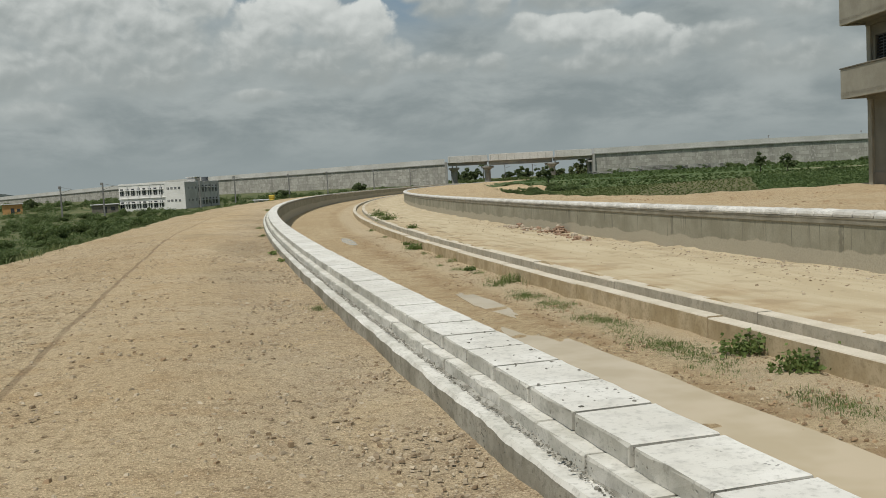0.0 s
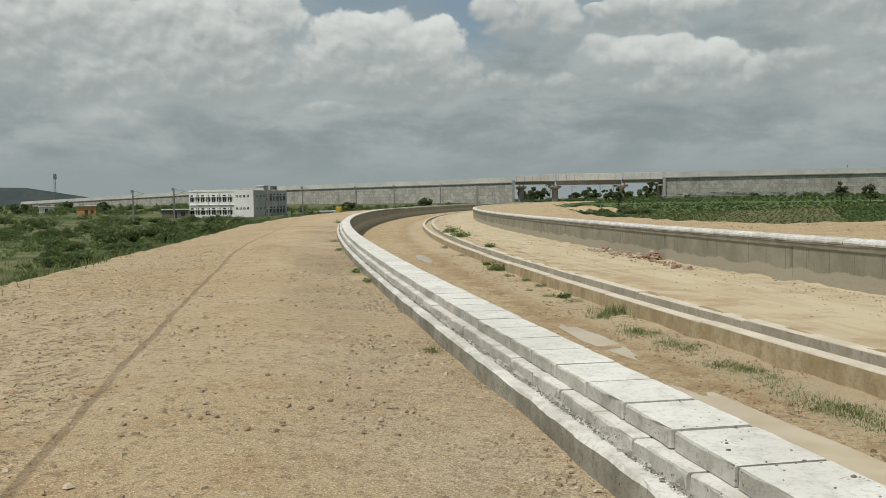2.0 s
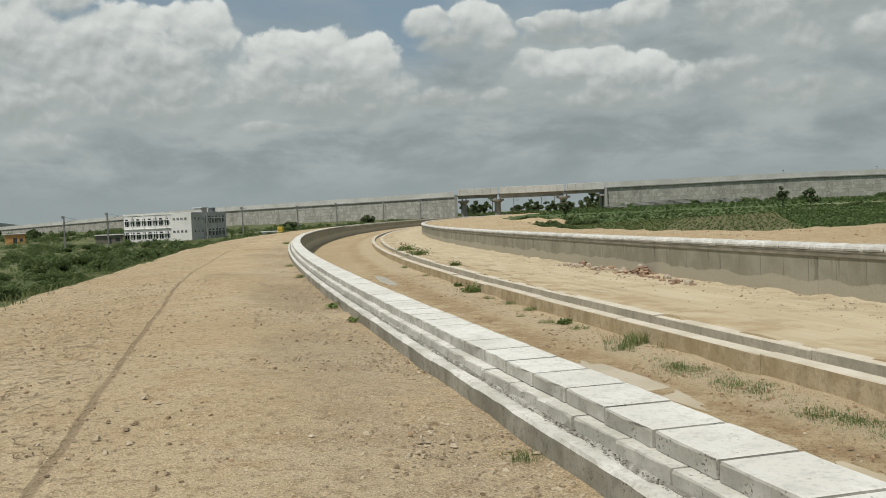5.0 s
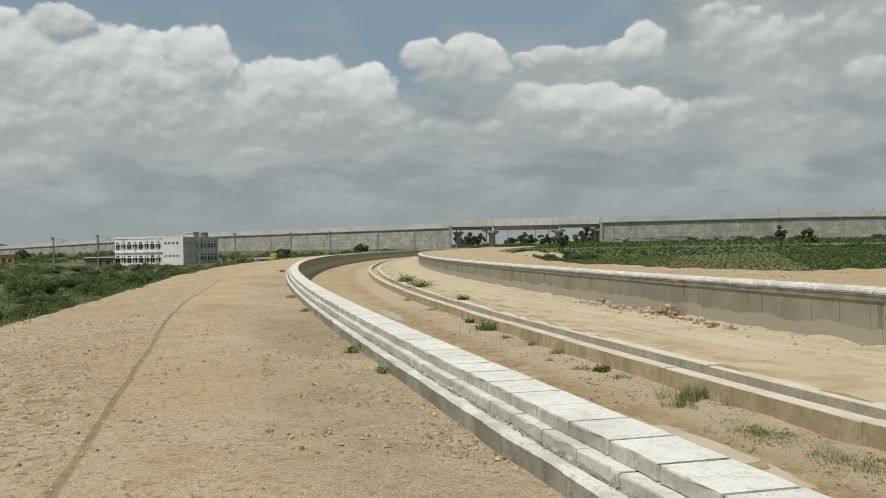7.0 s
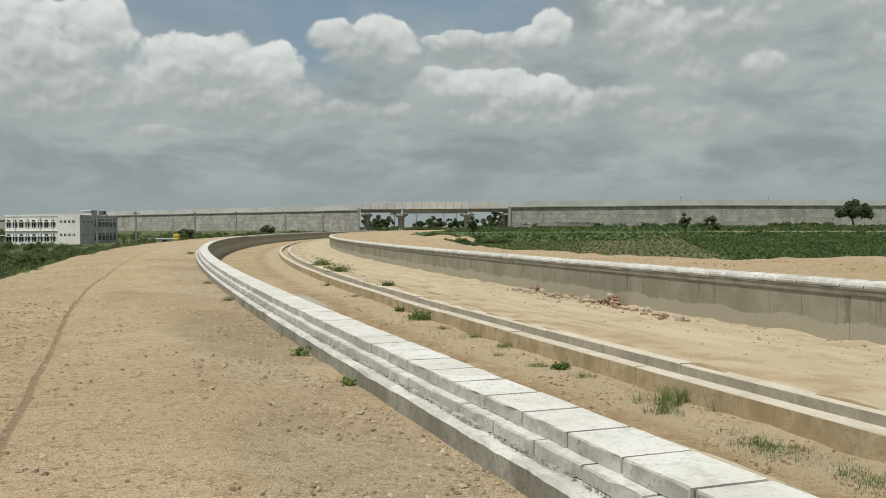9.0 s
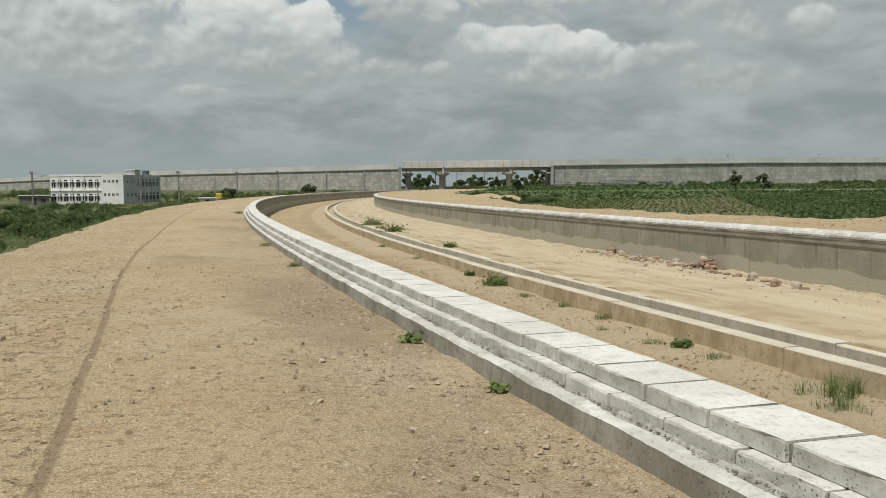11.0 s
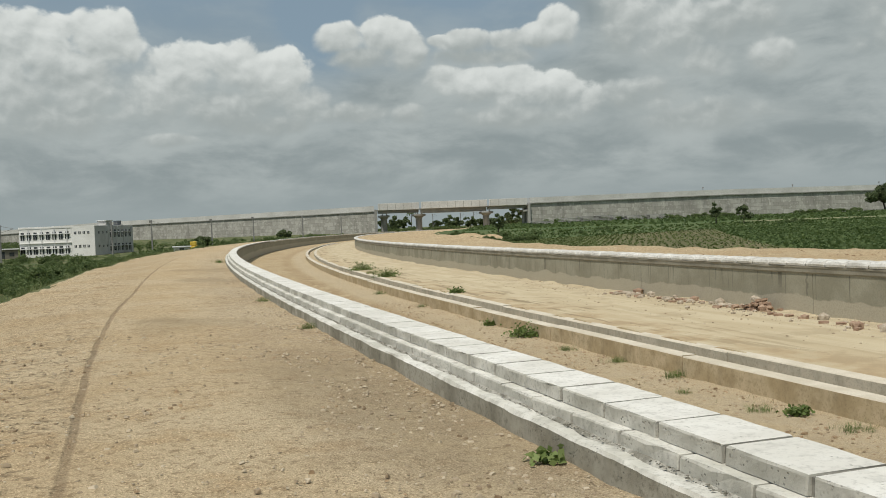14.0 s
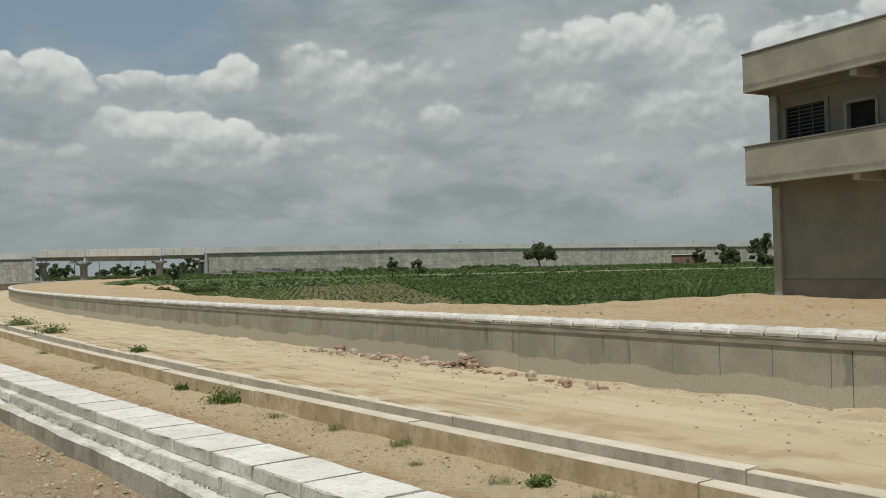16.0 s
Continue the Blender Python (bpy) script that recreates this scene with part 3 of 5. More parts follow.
def tube(a, b, ra, rb, n=8):
    return add_tube(bmesh.new(), a, b, ra, rb, n)


def block_mesh(name, sx, sy, sz, bevel, mat, seed, chip=0.006):
    """A cast block with soft, slightly chipped edges, its origin at the middle of its foot."""
    bm = box(-sx / 2, sx / 2, -sy / 2, sy / 2, 0, sz, bevel)
    r = random.Random(seed)
    for v in bm.verts:
        v.co += Vector((r.uniform(-chip, chip), r.uniform(-chip, chip), r.uniform(-chip, chip) * .6))
    me = bpy.data.meshes.new(name)
    bm.to_mesh(me)
    bm.free()
    me.materials.append(mat)
    return me


def sweep(name, profile, stations, mats, pick=None, wobble=0.0, closed=True):
    """A solid of one cross-section (offset, height) along the canal."""
    k, verts, faces = len(profile), [], []
    for i, s in enumerate(stations):
        for j, (o, z) in enumerate(profile):
            w = wobble * (noise.noise(Vector((s * 1.3, j * 3.1, 2.0))) + .6 * noise.noise(Vector((s * 4.1, j * 3.1, 5.0))) + .5 * noise.noise(Vector((s * 11.0, j * 3.1, 8.0)))) if wobble else 0.0
            w2 = wobble * noise.noise(Vector((s * 2.1, j * 1.7, 9.0))) if wobble else 0.0
            verts.append(at(o + w, s, z + w2))
    for i in range(len(stations) - 1):
        for j in range(k if closed else k - 1):
            a, b = i * k + j, i * k + (j + 1) % k
            faces.append((a, b, b + k, a + k))
    if closed:
        faces += [tuple(range(k - 1, -1, -1)), tuple(range((len(stations) - 1) * k, len(stations) * k))]
    me = mesh_of(name, verts, faces, mats)
    if pick:
        for i, p in enumerate(me.polygons):
            if i < (len(stations) - 1) * k:
                p.material_index = pick[i % k]
    return me


def smooth01(x, a, b):
    t = np.clip((x - a) / (b - a), 0, 1)
    return t * t * (3 - 2 * t)


# ---------------------------------------------------------------- the ground, one sheet
def bank_edge(s):
    """Offset at which the sandy bank drops to the fields."""
    return np.interp(s, (-80, 42.5, 44.5, 52, 83, 136, 340), (62, 62, 20, 17.0, 20.0, 26.0, 27.0))


def track_edge(s):
    """Offset at which the dirt track drops to the plain."""
    return np.interp(s, (15, 30, 38, 60, 100), (7.9, 7.3, 6.7, 6.6, 7.2)) + .14 * np.sin(s * .21) + .1 * np.sin(s * .53 + 1)


def level(x, y):
    """Height of the ground, vectorised."""
    o, s = os_of(x, y)
    d = np.hypot(x, y)
    z = np.full_like(o, -.02)
    z = np.where(o > -2.6, -.02 - .12 * smooth01(o, -2.6, -.2), z)
    z = np.where(o < -3.5, -.02 - .14 * smooth01(-o, 3.5, 6.6), z)
    te = track_edge(s)
    plain_l = -3.2 + .25 * np.sin(x * .05) * np.sin(y * .043) + 3.4 * smooth01(d, 190, 460)
    z = np.where(o < -te, -.16 + (plain_l + .16) * smooth01(-o, te, te + 7.0), z)
    z = np.where(o > .26, -1.5, z)
    z = np.where(o > 6.85, -1.40, z)
    z = np.where(o > 7.82, -1.145 + .05 * smooth01(o, 8, 13), z)
    e = bank_edge(s)
    bank = .19 + (.07 * np.sin(s * .13 + 1.0) + .035 * np.sin(s * .31 + .2 * o)) * smooth01(o, 14, 17)
    plain_r = -2.0 + 3.1 * smooth01(d, 130, 370)
    bank = bank + (plain_r - bank) * smooth01(o, e, e + 4.0)
    z = np.where(o > 13.32, np.where(o > e + 4, plain_r, bank), z)
    return z


def zat(x, y):
    return float(level(np.array([x]), np.array([y]))[0])


def make_ground():
    left = -np.concatenate([np.geomspace(2600, 60, 16), np.linspace(52, 15.5, 14), np.arange(15, 8, -.5), np.arange(8, .2, -.25)])
    os_ = np.concatenate([left, [0.0, .25, .27, .6, 1.2], np.arange(1.8, 6.7, .4), [6.8, 6.84, 6.86, 7.3, 7.81, 7.83, 8.2], np.arange(8.7, 13.2, .5), [13.2, 13.31, 13.33, 13.6, 14.0],
                          np.arange(14.5, 31, .75), np.arange(32, 64, 2.0), np.geomspace(68, 560, 16)])
    ss = np.concatenate([-np.geomspace(1200, 14, 14), np.arange(-12, 60, .5), np.arange(60, 130, 1.5), np.arange(130, 345, 4.0), np.geomspace(350, 2400, 18)])
    O, S_ = np.meshgrid(os_, ss)
    th = TH0 + np.clip(S_, -60, 420) / R
    extra = S_ - np.clip(S_, -60, 420)
    X = CX - (R - O) * np.cos(th) + extra * np.sin(th)
    Y = CY + (R - O) * np.sin(th) + extra * np.cos(th)
    inside = np.abs(extra) < 1e-6
    Z = np.where(inside, level(X, Y), 0)
    # beyond the canal's ends the cross-section flattens out
    Z = np.where(inside, Z, np.where(O < 0, np.minimum(level(X, Y), 0.4), np.minimum(.3, level(X, Y))))
    for i in range(O.shape[0]):
        for j in range(O.shape[1]):
            o = O[i, j]
            if -40 < o < 60 and -15 < S_[i, j] < 150:
                k = .035 if -7 < o < .2 else .05 if .3 < o < 6.7 else .014 if 8 < o < 13.2 else .10 if o > 14 else .12
                Z[i, j] += k * (noise.noise(Vector((X[i, j] * .8, Y[i, j] * .8, 0))) + .5 * noise.noise(Vector((X[i, j] * 2.3, Y[i, j] * 2.3, 5))))
    n, m = O.shape
    verts = np.stack([X, Y, Z], -1).reshape(-1, 3)
    faces = [(i * m + j, i * m + j + 1, (i + 1) * m + j + 1, (i + 1) * m + j) for i in range(n - 1) for j in range(m - 1)]
    me = mesh_of("ground", verts, faces, [M_TRACK, M_MEADOW, M_CHANNEL, M_ROAD, M_BANK, M_FIELD])
    for f, p in zip(faces, me.polygons):
        i, j = divmod(f[0], m)
        o, s = (O[i, j] + O[i, j + 1]) / 2, (S_[i, j] + S_[i + 1, j]) / 2
        e = float(bank_edge(s)) + 1.2 * noise.noise(Vector((s * .3, 0, 3)))
        p.material_index = 1 if o < -.6 - float(track_edge(s)) else 0 if o < .26 else 2 if o < 7.82 else 3 if o < 13.32 else 4 if o < e + 1.0 else 5
        p.use_smooth = not (-.01 < o < .6 or 6.8 < o < 8.2 or 13.2 < o < 13.5)
    tagged(new("ground", me), "sandy dirt bank, silted canal bed and green farmland", "ground", kind="structure")


make_ground()
far = mesh_of("ground_beyond", [(-4500, -4500, -5), (4500, -4500, -5), (4500, 4500, -5), (-4500, 4500, -5)], [(0, 1, 2, 3)], M_MEADOW)
tagged(new("ground_beyond", far), "distant flat green farmland under a hazy sky", "ground", kind="structure")

# ---------------------------------------------------------------- the canal's parapet (left bank)
STEP = .694
S0 = .42 - 9 * STEP
near = np.concatenate([np.arange(-6, 36, .09), np.arange(36, 60, .2), np.arange(60, 170, 1.0)])
wall_west = thing("wall_west", "low stepped concrete parapet, sunlit paleness painted on its cap blocks", "wall", kind="structure")
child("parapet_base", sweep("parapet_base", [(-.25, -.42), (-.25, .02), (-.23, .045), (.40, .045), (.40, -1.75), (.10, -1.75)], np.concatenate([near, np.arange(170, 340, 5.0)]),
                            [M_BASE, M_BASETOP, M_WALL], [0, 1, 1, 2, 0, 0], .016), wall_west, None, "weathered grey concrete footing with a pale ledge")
child("mortar_bed", sweep("mortar_bed", [(-.15, .03), (-.11, .062), (.38, .065), (.38, .03)], np.arange(-6, 170, .25), M_BED, None, .03), wall_west, None, "rough crumbled mortar")
child("joint_fill", sweep("joint_fill", [(-.078, .05), (-.078, .134), (.024, .136), (.024, .2460), (.468, .2460), (.468, .05)], np.arange(-6, 168, 2.0), M_MORTAR, None), wall_west, None, "grey mortar smeared between the blocks")
child("far_cap", sweep("far_cap", [(0, .0), (0, .25), (.03, .256), (.46, .256), (.49, .25), (.49, .10), (.40, .10), (.40, 0)], np.arange(160, 340, 4.0), [M_CAP], None), wall_west)

# ---------------------------------------------------------------- twin drain kerbs in the canal bed
JOINT, FIRST = 6.32, 27.42 - 5 * 6.32
drain = thing("drain", "long twin concrete kerbs of a drain, pale tops, sand-stained sides", "drain", kind="structure")
for k in range(34):
    a, b = FIRST + k * JOINT, FIRST + (k + 1) * JOINT - .03
    st = np.linspace(a, b, 7)
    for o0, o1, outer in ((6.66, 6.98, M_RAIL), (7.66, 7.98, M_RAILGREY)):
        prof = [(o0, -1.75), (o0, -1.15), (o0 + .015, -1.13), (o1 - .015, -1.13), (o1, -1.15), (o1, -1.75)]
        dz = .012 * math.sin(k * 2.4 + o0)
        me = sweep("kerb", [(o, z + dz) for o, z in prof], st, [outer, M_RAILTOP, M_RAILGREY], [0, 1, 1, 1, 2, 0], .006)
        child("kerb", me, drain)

# ---------------------------------------------------------------- the canal's inner wall (right bank)
wall_east = thing("wall_east", "stained grey concrete canal wall with pale coping stones", "wall", kind="structure")
PANEL = 9.19
for k in range(-4, 36):
    a, b = 28.95 + k * PANEL, 28.95 + (k + 1) * PANEL - .02
    child("wall_panel", sweep("wall_panel", [(13.14, -1.6), (13.14, -.055), (13.55, -.055), (13.55, -1.6)], np.linspace(a, b, 8), M_WALL, None, .008), wall_east)
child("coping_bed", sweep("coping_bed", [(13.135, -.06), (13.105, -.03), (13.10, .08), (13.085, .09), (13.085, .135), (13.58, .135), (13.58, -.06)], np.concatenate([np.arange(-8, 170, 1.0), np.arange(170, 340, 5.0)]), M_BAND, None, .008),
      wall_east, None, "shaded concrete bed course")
child("joint_fill", sweep("joint_fill", [(13.11, .13), (13.11, .19), (13.20, .235), (13.45, .235), (13.56, .18), (13.56, .13)], np.arange(-8, 196, 2.0), M_JOINT, None), wall_east, None, "dark mortar between the coping stones")
child("far_coping", sweep("far_coping", [(13.04, .14), (13.04, .24), (13.09, .30), (13.50, .306), (13.60, .27), (13.60, .14)], np.arange(178, 340, 4.0), M_COPING), wall_east)

# ---------------------------------------------------------------- puddles
def puddle(name, o, s, ro, rs, seed, label):
    pts = []
    for i in range(96):
        a = i / 96 * math.tau
        k = 1 + .28 * noise.noise(Vector((math.cos(a) * 2.2, math.sin(a) * 2.2, seed))) + .08 * noise.noise(Vector((math.cos(a) * 7, math.sin(a) * 7, seed)))
        pts.append(at(o + ro * k * math.cos(a), s + rs * k * math.sin(a), -1.474))
    mid = at(o, s, -1.474)
    low = [p - Vector((0, 0, .12)) for p in pts]
    n = len(pts)
    faces = [(i, (i + 1) % n, 2 * n) for i in range(n)] + [(i, n + i, n + (i + 1) % n, (i + 1) % n) for i in range(n)]
    thing(name, label, "puddle", data=mesh_of(name, pts + low + [mid], faces, M_WATER))


puddle("puddle", 3.7, 7.0, .95, 10.0, 1.0, "long shallow puddle of muddy brown water on the silt")
puddle("puddle", 4.45, 21.5, .30, 2.4, 8.0, "small shallow muddy puddle on the canal bed")
puddle("puddle", 4.15, 50.0, .30, 3.6, 4.0, "narrow shallow muddy puddle on the canal bed")


# ---------------------------------------------------------------- plants
def leaf_quads(centres, size, seed, flat=.6, aspect=1.6):
    """Small folded leaves of two triangles each at the given centres."""
    r = np.random.default_rng(seed)
    n = len(centres)
    a = r.normal(size=(n, 3))
    a[:, 2] *= flat
    a /= np.linalg.norm(a, axis=1)[:, None]
    b = np.cross(a, r.normal(size=(n, 3)))
    b /= np.linalg.norm(b, axis=1)[:, None]
    k = (size * r.uniform(.6, 1.3, n))[:, None]
    v = np.stack([centres - a * k * aspect / 2, centres + b * k / 2, centres + a * k * aspect / 2, centres - b * k / 2], 1)
    return v.reshape(-1, 3), [(4 * i, 4 * i + 1, 4 * i + 2, 4 * i + 3) for i in range(n)]


def lumps(blobs, n, seed):
    """Points in a heap of ragged balls (x, y, z, r), denser towards their skins."""
    r = np.random.default_rng(seed)
    w = np.array([b[3] ** 2 for b in blobs])
    pick = r.choice(len(blobs), n, p=w / w.sum())
    d = r.normal(size=(n, 3))
    d /= np.linalg.norm(d, axis=1)[:, None]
    rad = r.uniform(.35, 1.08, n) ** .6
    B = np.array(blobs)[pick]
    return B[:, :3] + d * rad[:, None] * B[:, 3:4] * np.array([1, 1, .85])


def blade_tufts(xyz, height, spread, blades, seed, wide=.022):
    """Tufts of narrow bent blades standing at the given places."""
    r = np.random.default_rng(seed)
    n = len(xyz) * blades
    base = np.repeat(xyz, blades, 0) + np.c_[r.normal(0, spread * .4, (n, 2)), np.zeros(n)]
    ang, lean = r.uniform(0, math.tau, n), r.uniform(.1, 1.9, n)
    h = np.repeat(height, blades) * r.uniform(.25, 1.25, n)
    out = np.c_[np.cos(ang), np.sin(ang), np.zeros(n)]
    side = np.c_[-np.sin(ang), np.cos(ang), np.zeros(n)] * (h * wide)[:, None]
    mid = base + out * (h * lean * .25)[:, None] + np.array([0, 0, 1.0]) * (h * .6)[:, None]
    tip = base + out * (h * lean * .7)[:, None] + np.array([0, 0, 1.0]) * (h * 1.0)[:, None]
    v = np.stack([base - side, base + side, mid + side * .8, mid - side * .8, tip], 1).reshape(-1, 3)
    f = []
    for i in range(n):
        k = 5 * i
        f += [(k, k + 1, k + 2, k + 3), (k + 3, k + 2, k + 4)]
    return v, f


def limbs(bm, top, spread, r0, count, seed, up=.6):
    r = random.Random(seed)
    for i in range(count):
        a = i / count * math.tau + r.uniform(-.4, .4)
        end = Vector(top) + Vector((math.cos(a) * spread, math.sin(a) * spread, spread * up * r.uniform(.6, 1.3)))
        add_tube(bm, Vector(top) - Vector((0, 0, r.uniform(0, .25) * spread)), end, r0 * .6, r0 * .2, 6)


def tree(name, label, x, y, height, width, seed, leaf=.35, n=1500, trunk=.38, mat=None, group="", slim=1.0):
    """A tapered, forked trunk and a ragged crown."""
    r = random.Random(seed)
    z = zat(x, y)
    t = thing(name, label, "tree", group, m=Matrix.Translation((x, y, z - .05)))
    bm = tube((0, 0, 0), (r.uniform(-.1, .1) * height * .3, 0, height * trunk), height * .032, height * .022, 8)
    limbs(bm, (0, 0, height * trunk * .95), width * .3, height * .022, 5, seed, .9)
    part("trunk", bm, M_BARK, t)
    blobs = []
    for i in range(20):
        a, d = r.uniform(0, math.tau), width * .5 * r.uniform(.05, .92) ** .7
        up = r.uniform(trunk + .06, .95 - .28 * (2 * d / width) ** 2)
        blobs.append((math.cos(a) * d, math.sin(a) * d, height * up, width * r.uniform(.07, .17)))
    v, f = leaf_quads(lumps(blobs, n, seed), leaf, seed)
    child("crown", mesh_of("crown", v, f, mat or M_LEAF2), t)
    return t


def bush_data(seed, n, leaf):
    r = random.Random(seed)
    blobs = []
    for _ in range(15):
        a, d = r.uniform(0, math.tau), .95 * math.sqrt(r.random())
        blobs.append((math.cos(a) * d, math.sin(a) * d, r.uniform(.12, .85 - .45 * d), r.uniform(.16, .36)))
    blobs += [(0, 0, .5, .45)]
    v, f = leaf_quads(lumps(blobs, n, seed), leaf, seed)
    return mesh_of("crown", v, f, M_LEAF)


def scrub(name, label, places, seed, leaf=.30, each=420):
    """Far scrub that nobody could count: heaps of leaves at (x, y, size, tall), in one mesh."""
    r = random.Random(seed)
    blobs = []
    for x, y, size, tall in places:
        z = zat(x, y)
        for _ in range(7):
            a, d = r.uniform(0, math.tau), size * 1.1 * math.sqrt(r.random())
            blobs.append((x + math.cos(a) * d, y + math.sin(a) * d, z + size * tall * r.uniform(.1, .75), size * r.uniform(.2, .42)))
    v, f = leaf_quads(lumps(blobs, each * len(places), seed), leaf, seed)
    thing(name, label, "scrub", kind="stuff", data=mesh_of(name, v, f, M_LEAF))


BUSHES = [bush_data(31 + i, 3600, .068) for i in range(4)]


def bush(x, y, size, kind, turn, label, group="", tall=.8):
    z = zat(x, y)
    b = thing("bush", label, "bush", group, m=Matrix.Translation((x, y, z - .1)) @ Matrix.Rotation(turn, 4, "Z"))
    c = child("crown", BUSHES[kind], b)
    c.scale = (size, size, size * tall)
    bm = bmesh.new()
    for i in range(4):
        a = i * 1.6
        add_tube(bm, (0, 0, 0), (math.cos(a) * .4 * size, math.sin(a) * .4 * size, .55 * size * tall), .03 * size, .012 * size, 5)
    part("stem", bm, M_BARK, b)
    return b


def scatter(name, label, pts, mat, height, spread, blades, seed, category="grass", wide=.022):
    v, f = blade_tufts(pts, height, spread, blades, seed, wide)
    thing(name, label, category, kind="stuff", data=mesh_of(name, v, f, mat))


def on_ground(x, y, sink=.02):
    return np.c_[x, y, level(x, y) - sink]


def os_places(o, s):
    th = TH0 + s / R
    return CX - (R - o) * np.cos(th), CY + (R - o) * np.sin(th)


# grass on the outer slope and the plain below it
o = -7.25 - rng.gamma(1.6, 9.0, 23000)
s = rng.uniform(-8, 190, 23000)
x, y = os_places(o, s)
keep = np.array([noise.noise(Vector((a * .06, b * .06, 0))) > -.35 for a, b in zip(x, y)])
x, y = x[keep], y[keep]
scatter("grass", "rough green and yellowing grass on the bank's foot and plain", on_ground(x, y), M_GRASS, rng.uniform(.10, .34, len(x)), .55, 7, 3, wide=.045)

# bushes on the plain left of the bank
r = random.Random(5)
made = 0
while made < 92:
    a, d = radians(r.uniform(-34, -2)), 32 + 215 * r.random() ** .9
    x, y = d * math.sin(a) - 1, d * math.cos(a) + 4
    o, s = os_of(x, y)
    if o > -15 - (6 if d > 120 else 0) or (abs(x + 65) < 24 and abs(y - 270) < 30) or noise.noise(Vector((x * .03, y * .03, 7))) < -.25:
        continue
    if d < 95 and r.random() < .55:
        continue
    size = r.uniform(.8, 1.65) * (1 + d / 420)
    bush(x, y, size, r.randrange(4), r.uniform(0, 6.28), "bushy dark green thorn scrub on the grassy plain", "bushes on the plain", r.uniform(.7, 1.0))
    made += 1
for i in range(24):
    a, d = radians(r.uniform(-33, -15)), r.uniform(120, 285)
    x, y = d * math.sin(a), d * math.cos(a)
    if abs(x + 71) < 15 and d > 225:
        continue
    bush(x, y, r.uniform(1.1, 2.1), r.randrange(4), r.uniform(0, 6.28), "bushy green thorn scrub on the far grassland", "bushes on the plain", r.uniform(.6, 1.0))
places = []
for i in range(1500):
    a, d = radians(r.uniform(-36, -4)), 24 + 310 * r.random() ** .8
    x, y = d * math.sin(a) - 1, d * math.cos(a) + 4
    if os_of(x, y)[0] < -11 and noise.noise(Vector((x * .05, y * .05, 3))) > -.2 and not (abs(x + 65) < 17 and abs(y - 268) < 18):
        places.append((x, y, r.uniform(.3, .8) * (1 + d / 260), r.uniform(.5, .9)))
scrub("undergrowth", "low tangled green undergrowth on the grassy plain", places, 93, .13, 130)
# a hedge of scrub along the bank's foot, in front of the white building
for k, i in enumerate(list(range(46)) + list(range(0, 46, 2))):
    s = 105 + i * 5.1 + r.uniform(-2, 2)
    o = -17 - r.uniform(0, 7) - (k // 46) * 8
    p = at(o, s, 0)
    bush(p.x, p.y, r.uniform(1.9, 2.9), r.randrange(4), r.uniform(0, 6.28), "dense dark green scrub along the foot of the bank", "bushes along the bank", r.uniform(.8, 1.05))
places = []
for i in range(60):
    a, d = radians(r.uniform(-11, 3)), r.uniform(170, 330)
    x, y = -3.4 + d * math.sin(a), 11.3 + d * math.cos(a)
    if os_of(x, y)[0] < -15:
        places.append((x, y, r.uniform(1.8, 3.0), r.uniform(.6, .9)))
for i in range(130):
    places.append((r.uniform(-210, -75), r.uniform(292, 375), r.uniform(1.4, 3.4), r.uniform(.4, .8)))
scrub("scrub", "dense olive green thorn scrub on the far plain", places, 91)
# scrub under the bridge and beside the dirt bank on the field side
for i in range(22):
    s, o = 120 + r.uniform(0, 130), 29 + r.uniform(0, 12)
    p = at(o, s, 0)
    bush(p.x, p.y, r.uniform(.8, 1.8), r.randrange(4), r.uniform(0, 6.28), "low green scrub at the edge of the field", "bushes at the field edge", .8)
for i in range(26):
    x = 70 + i * 5.6 + r.uniform(-2, 2)
    if 0 < (i % 9) < 6:
        bush(x, 352 + r.uniform(-4, 4), r.uniform(1.8, 3.2), r.randrange(4), r.uniform(0, 6.28), "dark scrub at the foot of the embankment", "bushes at the embankment", .62)


# ---------------------------------------------------------------- crops
def young(x, y):
    """The plot of thin young plants beside the bank."""
    return (x < 40.6 + (y - 105) * .357) & (y < 181.5 + (x - 33.5) * .40)


def field_rows(name, label, where, gap, pitch, mat, size, height, seed, skew=.357, jit=.06, miss=.12):
    g = np.random.default_rng(seed)
    xs, ys = np.meshgrid(np.arange(-90, 330, gap), np.arange(40, 380, pitch))
    xs = xs + (ys - 100) * skew + g.normal(0, jit, xs.shape)
    ys = ys + g.normal(0, .15, ys.shape)
    a, d = np.degrees(np.arctan2(xs + 3.4, ys - 11)), np.hypot(xs, ys)
    o, s = os_of(xs, ys)
    k = where(xs, ys, d) & (a > 4) & (a < 60) & (o > bank_edge(s) + 5) & (g.random(xs.shape) > miss)
    x, y = xs[k], ys[k]
    c = on_ground(x, y, 0)
    hv = g.uniform(.6, 1.25, len(x))
    pts = np.concatenate([c + np.c_[g.normal(0, size * .35, (len(x), 2)), height * hv * q] for q in (.25, .55, .85)])
    v, f = leaf_quads(pts, size, seed, .7, 1.3)
    thing(name, label, "crop", kind="stuff", data=mesh_of(name, v, f, mat))


